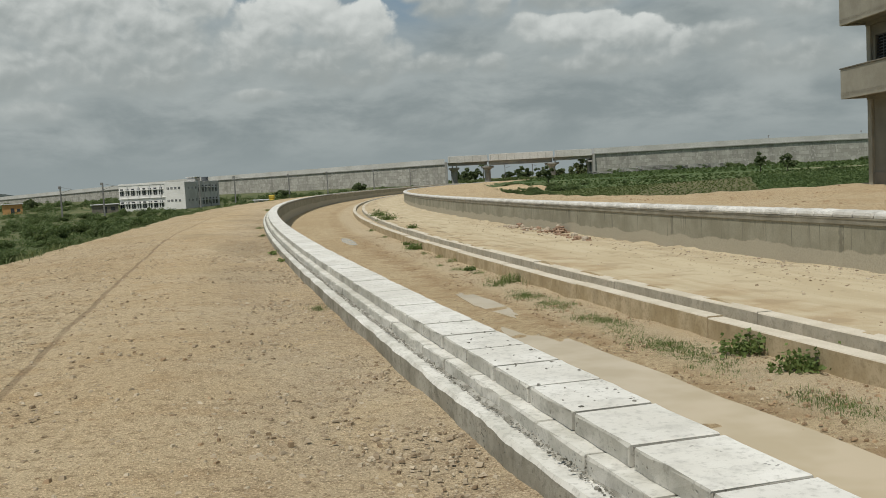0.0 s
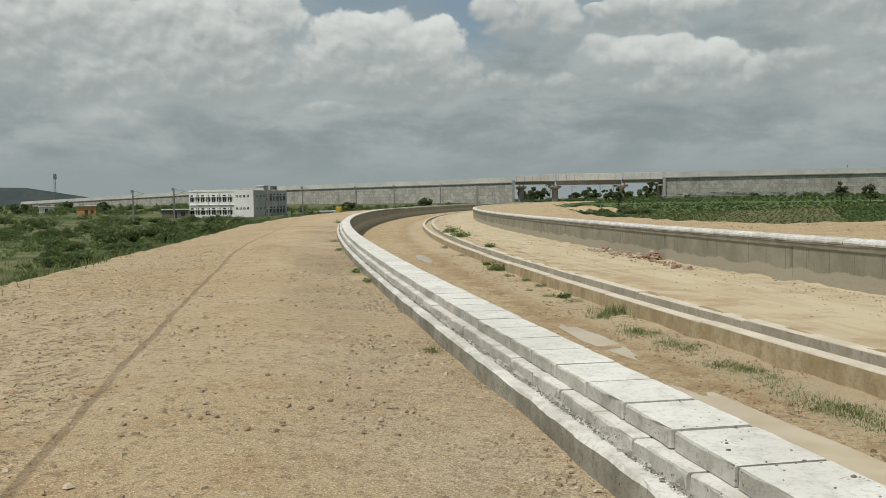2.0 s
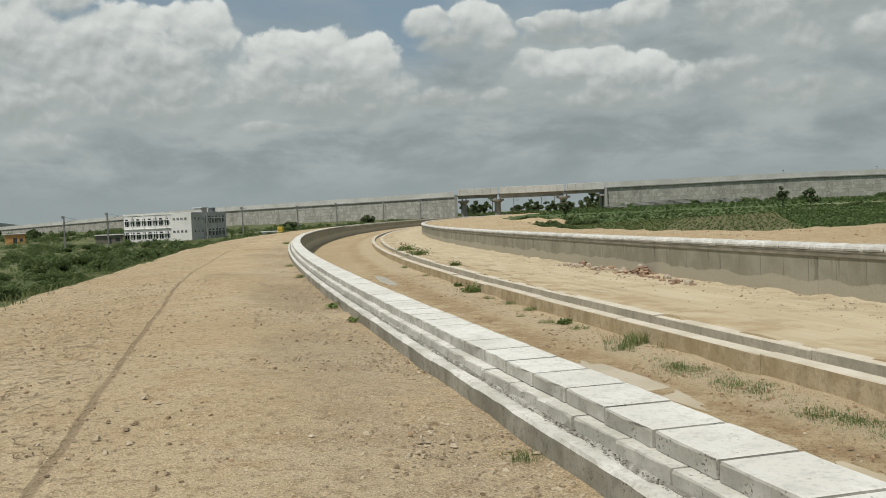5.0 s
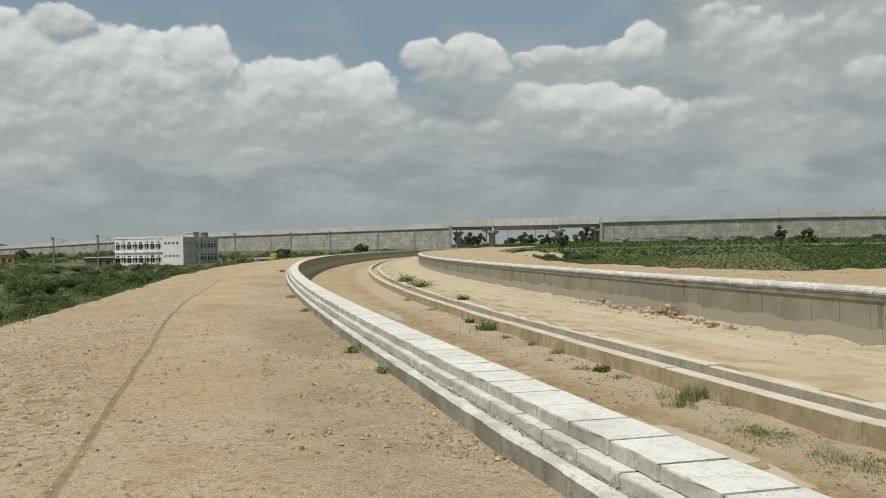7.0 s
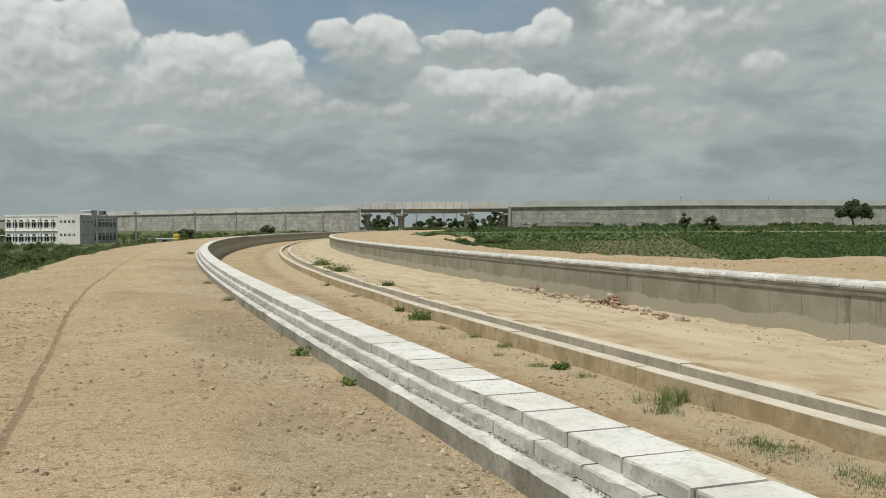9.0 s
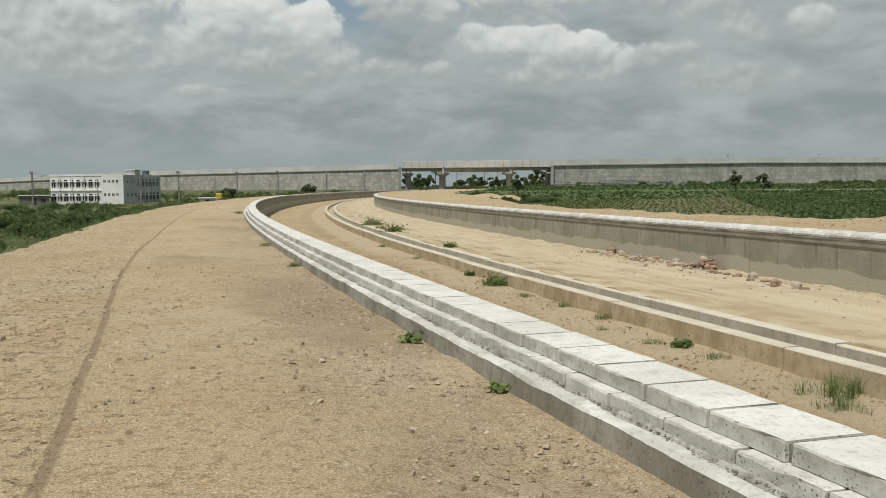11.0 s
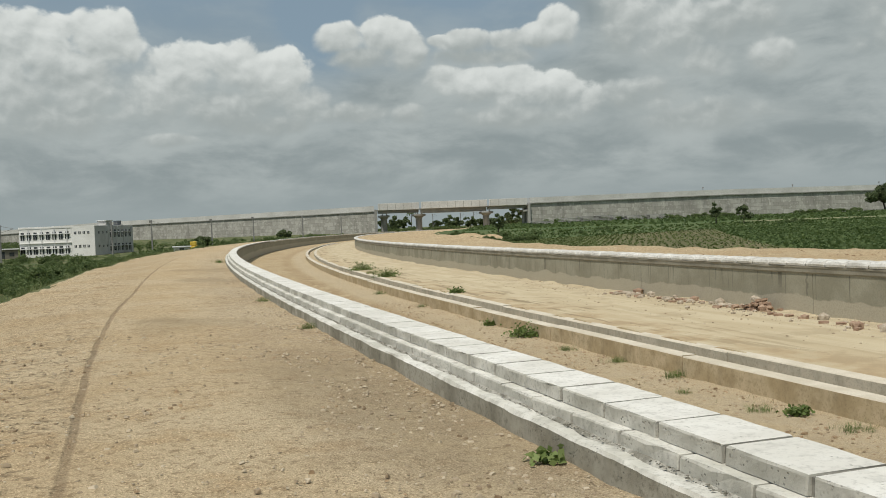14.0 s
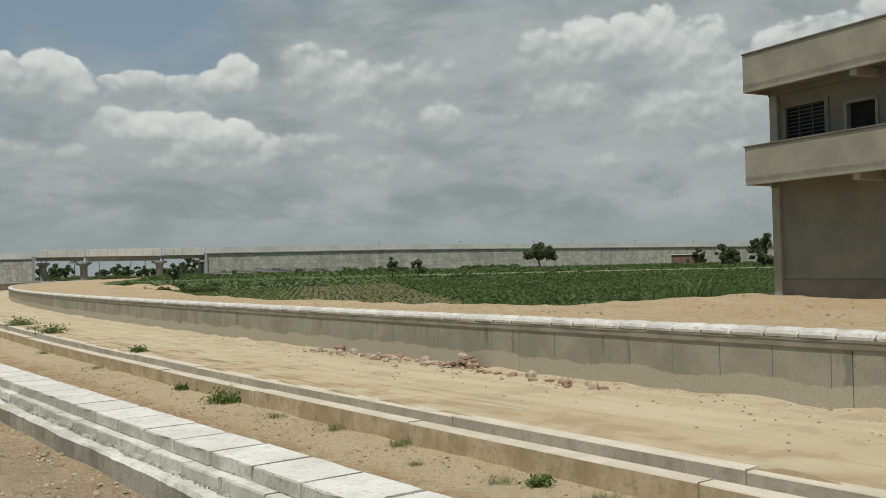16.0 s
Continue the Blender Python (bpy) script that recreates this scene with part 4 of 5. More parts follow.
field_rows("young_crop", "rows of young pale green crop with bare soil between", lambda x, y, d: young(x, y) & (x < 22 + (y - 105) * .357), .9, .7, M_YOUNG, .24, .16, 11, jit=.10)
field_rows("young_crop", "thin patchy young crop on brown soil", lambda x, y, d: young(x, y) & (x >= 22 + (y - 105) * .357), 1.0, .9, M_YOUNG, .22, .14, 15, jit=.22, miss=.4)
field_rows("crop", "dense dark green leafy crop in long rows", lambda x, y, d: (x > 40.3 + (y - 105) * .357) & (d < 216), 1.05, .65, M_CROP, .40, .24, 12, jit=.13)
field_rows("crop", "broad band of green crop below the embankment", lambda x, y, d: (d > 266) & (d < 335), 2.2, 1.6, M_CROP, .8, .3, 13)
field_rows("crop", "weedy strip of mid green crop behind the young plants", lambda x, y, d: ~young(x, y) & (d > 190) & (d < 250) & (x < 75.2 + (y - 199) * .357), 1.7, 1.4, M_CROP, .5, .25, 14, jit=.4, miss=.5)
field_rows("crop", "green crop before the pale field path", lambda x, y, d: (x > 74.8 + (y - 199) * .357) & (d >= 216) & (d < 250), 1.6, 1.3, M_CROP, .55, .25, 16, jit=.3, miss=.2)
r = random.Random(21)
for i in range(30):   # a line of clumps along the far side of the young plot
    x = 16 + i * 2.0 + r.uniform(-.5, .5)
    bush(x, 182.4 + (x - 33.5) * .40 + r.uniform(-.3, .3), r.uniform(.45, .75), r.randrange(4), r.uniform(0, 6.28), "small dark green clump in a line along the plot", "clumps along the plot", .8)
for x, y, size in ((97, 209, 2.0), (100, 211, 1.5), (93, 208, 1.2), (116, 214, 1.2), (124, 213, 1.5), (138, 220, 1.1), (66, 222, 1.1), (60, 226, 1.4), (48, 205, 1.2), (40, 212, 1.5), (36, 204, 1.1)):
    bush(x, y, size, r.randrange(4), r.uniform(0, 6.28), "low dark green weed clump in the crop field", "clumps in the field", .75)


# ---------------------------------------------------------------- the concrete house on the bank
def control_house():
    h = thing("control_house", "unfinished two-storey cement-rendered house with deep overhanging balconies", "house", m=Matrix.Translation((22.1, 46.65, 0)) @ Matrix.Rotation(radians(1.0), 4, "Z"))
    L, D = 15.0, 9.0   # along -y, along +x
    w = 1.35           # depth of the overhang
    part("wall", box(w + .12, D, -L, -.10, -.3, 4.55, 0), M_RENDERED, h, "cement render on the ground floor, overhang shade in its brown-grey colour")
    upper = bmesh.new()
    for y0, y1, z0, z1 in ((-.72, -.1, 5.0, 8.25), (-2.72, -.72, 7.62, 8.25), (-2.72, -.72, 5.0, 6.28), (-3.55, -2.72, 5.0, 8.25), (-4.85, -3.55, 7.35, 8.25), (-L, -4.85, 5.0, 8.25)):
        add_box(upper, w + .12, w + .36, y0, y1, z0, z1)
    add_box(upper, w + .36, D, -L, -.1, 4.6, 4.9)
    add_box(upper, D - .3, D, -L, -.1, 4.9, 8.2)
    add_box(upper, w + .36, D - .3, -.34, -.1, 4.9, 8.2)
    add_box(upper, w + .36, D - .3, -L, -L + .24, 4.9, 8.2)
    part("upper_wall", upper, M_RENDERED, h, "rendered wall with window and door openings, coloured brown-grey as if shaded")
    for y in (-.42, -14.8):
        part("column", box(w - .02, w + .3, y - .02, y + .36, -.3, 8.2, .01), M_RENDER_PALE, h)
    part("plinth", box(w + .06, D + .06, -L, -.05, -.3, .82, .01), M_DARKBAND, h, "darker cement plinth")
    for z, nm in ((4.57, "balcony"), (8.22, "roof")):
        slab = box(.0, D + .5, -L - .3, .02, z + .12, z + .30)
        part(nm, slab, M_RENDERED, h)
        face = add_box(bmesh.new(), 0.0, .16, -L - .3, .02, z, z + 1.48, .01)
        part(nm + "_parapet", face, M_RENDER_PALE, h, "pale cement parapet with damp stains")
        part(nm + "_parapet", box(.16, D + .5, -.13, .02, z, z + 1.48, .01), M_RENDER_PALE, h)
        part("coping", box(-.04, .22, -L - .3, .06, z + 1.484, z + 1.55, .01), M_DARKBAND, h)
        for y in (-4.9, -9.7):
            part("bracket", box(.165, w + .2, y - .16, y + .16, z - .22, z + .115, .02), M_RENDER_PALE, h)
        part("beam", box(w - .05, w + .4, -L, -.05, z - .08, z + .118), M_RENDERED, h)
    # grilled window; a near-black panel behind the bars stands for the unlit room
    win = part("window", box(w + .30, w + .33, -2.72, -.72, 6.28, 7.62), M_UNLIT_SHEET, h)
    for i in range(9):
        z = 6.36 + i * .148
        part("bar", box(w + .16, w + .19, -2.70, -.74, z, z + .035), M_GRILLE, win)
    for i in range(4):
        y = -2.66 + i * .62
        part("bar", box(w + .135, w + .16, y, y + .04, 6.29, 7.61), M_GRILLE, win)
    fr = bmesh.new()
    for y0, y1, z0, z1 in ((-.80, -.62, 6.2, 7.7), (-2.82, -2.64, 6.2, 7.7), (-2.82, -.62, 7.6, 7.7), (-2.82, -.62, 6.2, 6.3)):
        add_box(fr, w + .05, w + .2, y0, y1, z0, z1)
    part("window_frame", fr, M_RENDERED, h)
    # flat black sheet across the doorway in place of a dark interior
    door = part("doorway", box(w + .33, w + .355, -4.85, -3.55, 5.0, 7.35), M_UNLIT_SHEET, h, "doorway closed by a near-black sheet for the unlit room")
    fr = bmesh.new()
    for y0, y1, z0, z1 in ((-3.6, -3.48, 5.0, 7.42), (-4.92, -4.8, 5.0, 7.42), (-4.92, -3.48, 7.3, 7.42)):
        add_box(fr, w + .06, w + .3, y0, y1, z0, z1)
    part("door_frame", fr, M_RENDER_PALE, door, "pale door frame")


control_house()


# ---------------------------------------------------------------- embankment, bridge
def strip_wall(name, label, pts, thick=1.0):
    """A long wall through (x, y, foot, top)."""
    ob = thing(name, label, "wall", kind="structure")
    body, cap = bmesh.new(), bmesh.new()

    def loft(bm, lo, hi, out0, out1):
        rows = []
        for x, y, f, t in pts:
            z0, z1 = lo(f, t), hi(f, t)
            rows.append([bm.verts.new(c) for c in ((x, y - out0, z0), (x, y - out0, z1), (x, y + thick + out1, z1), (x, y + thick + out1, z0))])
        for a, b in zip(rows, rows[1:]):
            for i in range(4):
                bm.faces.new((a[i], a[(i + 1) % 4], b[(i + 1) % 4], b[i]))
        bm.faces.new(rows[0])
        bm.faces.new(rows[-1][::-1])

    loft(body, lambda f, t: f - 3, lambda f, t: t - 2.35, 0, 8)
    loft(cap, lambda f, t: t - 2.35 + .004, lambda f, t: t - 2.0, .6, 8.3)
    part("facing", body, M_PANELS, ob, "grey concrete facing panels, patchy and weathered")
    # darker strip added to draw the shadow line beneath the barrier
    part("ledge", cap, M_DECK, ob)
    rail = bmesh.new()
    loft(rail, lambda f, t: t - 1.996, lambda f, t: t, .35, 8.1)
    part("crash_barrier", rail, M_DECKTOP, ob, "pale concrete crash barrier")
    return ob


strip_wall("wall_north", "long high embankment wall of concrete panels with pale barrier",
           [(75.4 + i * 27.0, 373 + i * 1.36, .6, 11.2 + .65 * min(1, i / 3) - .05 * max(0, i - 3)) for i in range(21)])
strip_wall("wall_northwest", "long embankment wall of concrete panels sloping down into the distance",
           [(15.6 - i * 18.5, 389 + i * 16.6, max(-1.5, .3 - i * .05), 10.4 - i * .075 - max(0, i - 7) * .34) for i in range(21)])


def bridge():
    b = thing("road_bridge", "concrete girder road bridge on hammerhead piers", "bridge")
    lane = lambda x: 388 - (x - 19.5) * 15 / 56
    for x0, x1, low in ((16.8, 33.2, 7.25), (33.2, 59.2, 6.75), (59.2, 74.3, 7.25)):
        y = lane(x1)
        for dy in (0, 2.6, 5.2):
            g = box(x0 + .25, x1 - .25, y + dy, y + dy + .35, low + .3, 8.3)
            add_box(g, x0 + .25, x1 - .25, y + dy - .15, y + dy + .5, low, low + .3, .04)
            part("girder", g, M_DECK, b)
        part("deck", box(x0, x1 - .1, y - 1.2, y + 8, 8.304, 8.75, .03), M_DECK, b)
        rail = part("barrier", box(x0, x1 - .1, y - 1.5, y - 1.204, 8.45, 11.15, .05), M_DECKTOP, b, "pale concrete barrier")
        for i in range(int((x1 - x0) / 3.2)):
            part("rib", box(x0 + .5 + i * 3.2, x0 + .62 + i * 3.2, y - 1.56, y - 1.504, 8.6, 10.9), M_DECK, rail)
    for x, half, wide in ((19.5, 1.25, 2.1), (33.2, 1.3, 2.4), (59.2, 1.3, 2.3), (73.5, .7, .9)):
        y = lane(x) + 2.5
        bm = tube((x, y, -1.5), (x, y, 5.1), half, half, 16)
        add_tube(bm, (x, y, 5.0), (x, y, 5.8), half, wide * .93, 16)
        add_box(bm, x - wide, x + wide, y - 3.6, y + 3.6, 5.75, 6.55, .15)
        part("pier", bm, M_DECK, b)
        for dx in (-.9, .7):
            part("bearing_block", box(x + dx, x + dx + .4, y - 2.8, y - 2.2, 6.554, 7.24, .02), M_DECK, b)
    part("abutment", box(15.6, 16.7, 387.6, 396, -2, 8.98, .05), M_DECK, b)
    part("abutment", box(74.4, 75.4, 371.8, 381, -2, 8.98, .05), M_DECK, b)


bridge()
# small lamp posts on the embankment's crest
for i in range(11):
    x = 150 + i * 34 + (i % 3) * 6
    p = thing("lamp_post", "short dark post on the embankment barrier", "post", "posts on the embankment", m=Matrix.Translation((x, 378 + (x - 75) * .05, 11.3)))
    part("pole", tube((0, 0, -.5), (0, 0, 1.5), .12, .09, 6), M_STEEL, p)
    part("lamp", box(-.3, .3, -.15, .15, 1.45, 1.9, .05), M_STEEL, p)


# ---------------------------------------------------------------- white two-storey building
def office_block():
    b = thing("office_building", "white two-storey flat-roofed building with rows of windows", "building", m=Matrix.Translation((-61.2, 258.5, -2.3)) @ Matrix.Rotation(radians(-15), 4, "Z"))
    W, D, H = 20.5, 20.0, 6.9
    part("wall", box(-W, -6.0, 0, D, -2, H, .03), M_WHITEWALL, b, "white painted front wing")
    part("wall", box(-6.0, 0.0, -.5, D, -2, H + .35, .03), M_WHITEWALL, b, "white painted stair bay")
    # thin added panel that darkens the white wall on its sunless side
    part("side_shade_panel", box(.004, .06, -.45, D - .05, -2, H + .3, .01), M_DULLWALL, b, "added grey panel, the side's shade put into its colour")
    part("parapet", box(-W - .1, -6.05, -.12, .2, H + .004, H + .5, .02), M_WHITEWALL, b)
    hut = part("stair_hut", box(-2.6, -.2, 6, 9, H + .354, H + 1.5, .03), M_DULLWALL, b, "pale grey rooftop stair hut")
    part("hut_roof", box(-2.9, .1, 5.7, 9.3, H + 1.504, H + 1.66, .02), M_GREYWALL, hut)
    part("water_tank", tube((-2, 15.5, H + .36), (-2, 15.5, H + 1.6), 1.0, 1.0, 14), M_GRILLE, b, "dark rooftop water tank")
    part("band", box(-W - .05, -6.02, -.35, 0, 3.2, 3.34, .02), M_WHITEWALL, b)

    def window(x, z, w, hgt, face):
        if face == "front":
            bx = lambda x0, x1, d0, d1, z0, z1: box(x + x0, x + x1, -d1 - (.5 if x > -6 else 0), -d0 - (.5 if x > -6 else 0), z + z0, z + z1)
        else:
            bx = lambda x0, x1, d0, d1, z0, z1: box(d0 + .06, d1 + .06, x + x0, x + x1, z + z0, z + z1)
        win = part("window", bx(-w / 2, w / 2, .004, .05, 0, hgt), M_PANE, b)
        part("window_frame", bx(-.04, .04, .052, .09, 0, hgt), M_GREYWALL, win)
        if w > .9:
            part("sunshade", bx(-w / 2 - .2, w / 2 + .2, .004, .55, hgt + .05, hgt + .15), M_GREYWALL, win)
            part("ventilator", bx(-w / 2 + .1, w / 2 - .1, .004, .04, hgt + .25, hgt + .65), M_PANE, win)
    for k in range(8):
        x = -19.6 + k * 1.72
        window(x, 4.1, 1.05, 1.3, "front")
        window(x, .5, 1.15, 1.25, "front")
    for k in range(4):
        for z in (5.3, 1.9):
            window(-5.1 + k * 1.15, z, .6, .6, "front")
    for k in range(9):
        y = 1.6 + k * 2.05
        window(y, 4.2 if k > 2 else 5.2, 1.1 if k > 2 else .6, 1.3 if k > 2 else .6, "side")
        window(y, .7 if k > 2 else 1.8, 1.1 if k > 2 else .6, 1.2 if k > 2 else .6, "side")
    for x in (-17.9, -14.45, -11.0, -7.6, -6.1):
        part("pilaster", box(x - .16, x + .16, -.16, -.004, -1, H - .1, .02), M_GREYWALL, b)
    for y in (6.4, 10.5, 14.6, 18.7):
        part("pilaster", box(.064, .2, y - .12, y + .12, -1, H - .2, .02), M_DULLWALL, b)


office_block()


def bearing(az, d, ex=-3.4, ey=11.3):
    return ex + d * math.sin(radians(az)), ey + d * math.cos(radians(az))


# electrified railway masts
def mast(x, y, height, label="grey steel railway mast with a bracket arm"):
    z = zat(x, y)
    m = thing("railway_mast", label, "mast", "railway masts", m=Matrix.Translation((x, y, z - .2)))
    part("pole", box(-.16, .16, -.12, .12, 0, height, .02), M_STEEL, m)
    arm = part("bracket", tube((0, 0, height * .80), (2.6, 0, height * .90), .05, .05, 6), M_STEEL, m)
    part("stay", tube((0, 0, height * .97), (2.6, 0, height * .9), .035, .035, 6), M_STEEL, arm)
    part("insulator", box(-.45, .1, -.1, .1, height * .93, height * 1.0, .03), M_STEEL, m)


for az, d, el in ((-20.4, 215, .84), (-18.0, 212, .95), (-12.3, 235, .95), (-10.15, 235, .95), (-6.8, 250, .9), (-4.4, 262, .95), (-1.5, 285, .9), (.8, 300, .9), (6.5, 500, .75), (8.2, 520, .75), (9.0, 520, .78)):
    x, y = bearing(az, d)
    mast(x, y, 1.55 + d * math.tan(radians(el)) - zat(x, y) + .2)

# trees
def umbrella_tree(label, x, y, height, width, seed):
    """A leaning trunk that forks under a broad, flat-bottomed crown."""
    r = random.Random(seed)
    t = thing("tree", label, "tree", m=Matrix.Translation((x, y, zat(x, y) - .05)))
    bm = tube((0, 0, 0), (-.06 * width, 0, height * .30), height * .036, height * .027, 8)
    for i in range(7):
        a = i / 7 * math.tau
        add_tube(bm, (-.06 * width, 0, height * .28), (math.cos(a) * width * .3, math.sin(a) * width * .3, height * r.uniform(.5, .75)), height * .018, height * .006, 6)
    part("trunk", bm, M_BARK, t)
    blobs = []
    for i in range(70):
        a, d = r.uniform(0, math.tau), width * .46 * math.sqrt(r.random())
        rise = .93 - .42 * (2 * d / width) ** 2
        blobs.append((math.cos(a) * d, math.sin(a) * d, height * r.uniform(min(.36, rise - .05), rise), width * r.uniform(.06, .115)))
    v, f = leaf_quads(lumps(blobs, 6500, seed), .42, seed)
    child("crown", mesh_of("crown", v, f, M_LEAF2), t)


def palm(x, y, height, seed):
    r = random.Random(seed)
    t = thing("palm_tree", "slim palm tree with drooping fronds beyond the bridge", "tree", m=Matrix.Translation((x, y, zat(x, y) - .05)))
    part("trunk", tube((0, 0, 0), (.3, 0, height), .24, .16, 8), M_BARK, t)
    for i in range(15):
        a, up = i * 2.4, r.uniform(.2, 1.5)
        bm = bmesh.new()
        mid = Vector((.3 + math.cos(a) * 1.6, math.sin(a) * 1.6, height + up))
        tip = Vector((.3 + math.cos(a) * 3.0, math.sin(a) * 3.0, height + up * .3 - 1.0))
        side = Vector((-math.sin(a), math.cos(a), .2)) * .36
        base = Vector((.3, 0, height - .1))
        rows = [[bm.verts.new(q + k) for k in (-side * w, Vector((0, 0, .12 * w)), side * w)] for q, w in ((base, .3), (mid, 1.0), (tip, .15))]
        for p, q in zip(rows, rows[1:]):
            for j in (0, 1):
                bm.faces.new((p[j], p[j + 1], q[j + 1], q[j]))
        part("frond", bm, M_LEAF2, t)


x, y = bearing(32.0, 318)
umbrella_tree("lone broad-crowned dark green tree standing in the field", x, y, 8.6, 11.2, 41)
x, y = bearing(5.15, 470)
palm(x, y, 7.6, 5)
x, y = bearing(22.75, 232)
tree("tree", "slender sparse young tree at the field edge", x, y, 5.4, 3.4, 42, .38, 700, .35)
x, y = bearing(24.3, 232)
tree("tree", "small bushy young tree at the field edge", x, y, 4.4, 3.6, 43, .38, 700, .25)
x, y = bearing(10.0, 205)
tree("tree", "slender dark tree in front of a bridge pier", x, y, 5.6, 2.6, 44, .4, 700, .3)
for az, d, h, w, sd in ((44.2, 290, 7.0, 6.5, 45), (46.2, 270, 9.0, 7.5, 46), (47.6, 275, 10.0, 7, 47), (49.5, 280, 8.0, 7, 48), (42.6, 330, 6.0, 3.6, 49)):
    x, y = bearing(az, d, -5.3, 19.6)
    tree("tree", "bushy dark green tree beyond the crop field", x, y, h, w * 1.15, sd, .45, 3200, .08, None, "trees beyond the field")
r = random.Random(77)
for az, h, w in ((3.6, 6.0, 6.5), (4.2, 6.8, 7.5), (4.7, 6.2, 6.5), (7.45, 6.6, 8.0), (7.9, 5.2, 6.0), (8.75, 6.6, 6.0), (9.4, 4.8, 6.5), (9.9, 4.6, 7.0), (11.4, 11.0, 8.5), (11.05, 6.4, 8.0), (11.8, 5.2, 7.0), (6.6, 4.2, 6.5), (10.6, 4.8, 6.0)):
    x, y = bearing(az, r.uniform(430, 520))
    tree("tree", "distant dark green tree seen beneath the bridge", x, y, h, w, int(az * 10), .8, 900, .12, None, "trees behind the bridge")
scrub("scrub", "low dark scrub beyond the road bridge", [(*bearing(3.2 + i * .24, r.uniform(395, 440)), r.uniform(1.4, 2.6), .6) for i in range(40)], 92)
for az in (-2.6, -7.4, -24.0, -26.5, -28, -22.2):
    x, y = bearing(az, r.uniform(280, 380))
    h = r.uniform(3.4, 4.8)
    tree("tree", "flat-crowned dark green tree on the far plain", x, y, h * .85, h * 1.7, int(abs(az) * 10) + 3, .5, 1300, .08, None, "trees on the far plain")

# far hill, telecom mast, small houses
verts, faces, cols = [], [], 40
for i in range(cols + 1):
    az = -48 + i * 28.5 / cols
    h = 2600 * math.tan(radians(1.15)) * (math.exp(-((az + 27) / 5.0) ** 2) * .98 + .18 * math.exp(-((az + 38) / 6) ** 2)) * (1 + .06 * noise.noise(Vector((i * .7, 0, 0)))) - 6
    for dd, k in ((2500, 0.0), (2600, 1.0), (2900, .0)):
        x, y = bearing(az, dd)
        verts.append((x, y, -6 + (h + 8) * k))
for i in range(cols):
    for j in range(2):
        a = i * 3 + j
        faces.append((a, a + 3, a + 4, a + 1))
thing("hill", "low hazy scrub-covered hill on the horizon", "hill", kind="structure", data=mesh_of("hill", verts, faces, M_HILL))
x, y = bearing(-24.4, 780, -.6, 2)
m = thing("telecom_mast", "tall lattice telecom mast on the horizon", "mast", m=Matrix.Translation((x, y, 0)))
bm = bmesh.new()
for dx, dy in ((-1, -1), (1, -1), (0, 1)):
    add_tube(bm, (dx, dy, 0), (dx * .5, dy * .5, 26), .22, .16, 5)
for i in range(9):
    add_tube(bm, (-1 + i * .05, -1, i * 2.8), (1 - i * .05, -1, i * 2.8 + 2.8), .09, .09, 4)
part("lattice", bm, M_STEEL, m)
part("antenna", box(-1.0, 1.0, -.8, .8, 21.5, 25.5, .1), M_STEEL, m)


def cottage(az, d, w, dp, h, mat, label, name="cottage", ex=-.6, ey=2.0):
    x, y = bearing(az, d, ex, ey)
    c = thing(name, label, "house", m=Matrix.Translation((x, y, zat(x, y) - .3)) @ Matrix.Rotation(radians(-az), 4, "Z"))
    part("wall", box(-w / 2, w / 2, 0, dp, 0, h, .03), mat, c)
    part("roof", box(-w / 2 - .3, w / 2 + .3, -.4, dp + .3, h + .004, h + .25, .03), M_GREYWALL, c)
    part("door", box(-.5, .5, -.05, -.004, .2, 2.1, .01), M_PANE, c)
    part("window", box(w * .22, w * .38, -.05, -.004, 1.0, 1.9, .01), M_PANE, c)


cottage(-22.8, 305, 5.5, 5, 3.2, M_ORANGE, "small orange-painted house on the plain")
cottage(-24.9, 330, 4.5, 4, 2.6, M_WHITEWALL, "small whitewashed house on the plain")
cottage(-17.9, 272, 7, 5, 2.6, M_DARKBAND, "low dark shed beside the railway")
cottage(41.9, 330, 11, 5, 3.4, M_SHEDWALL, "low rust-red shed below the embankment", "shed", -5.3, 19.6)
cottage(-8.9, 225, 3.4, 3, 2.3, M_WHITEWALL, "tiny white hut behind the scrub", "hut")
x, y = bearing(-8.0, 226)
v = thing("excavator", "yellow construction vehicle parked behind the scrub", "vehicle", m=Matrix.Translation((x, y, zat(x, y))))
part("body", box(-1.5, 1.5, -1, 1, .8, 1.9, .15), M_YELLOW, v)
part("cab", box(-.2, 1.2, -.8, .8, 1.9, 2.9, .15), M_YELLOW, v)
part("track", box(-1.7, 1.7, -1.2, 1.2, .0, .78, .2), M_GRILLE, v)

# stacked panels and white vehicle below the bridge
for az, d, n_, turn in ((12.9, 300, 3, .1), (14.6, 318, 4, -.1), (15.7, 322, 5, .05), (16.7, 326, 5, .15), (18.3, 338, 4, .0), (19.6, 345, 4, .1)):
    x, y = bearing(az, d)
    p = thing("panel_stack", "weathered stack of grey concrete panels in the grass", "stack", "panel stacks", m=Matrix.Translation((x, y, zat(x, y))) @ Matrix.Rotation(turn, 4, "Z"))
    for k in range(n_):
        part("panel", box(-3.6 + .35 * math.sin(k * 2 + az), 3.4 + .4 * math.sin(k * 3 + az), -1.2, 1.2, .12 + k * .42, .40 + k * .42, .04), M_DECK, p)
        for e in (-2.4, 2.2):
            part("spacer", box(e - .12, e + .12, -1.1, 1.1, k * .42 - .02 if k else -.1, .116 + k * .42), M_BARK, p)
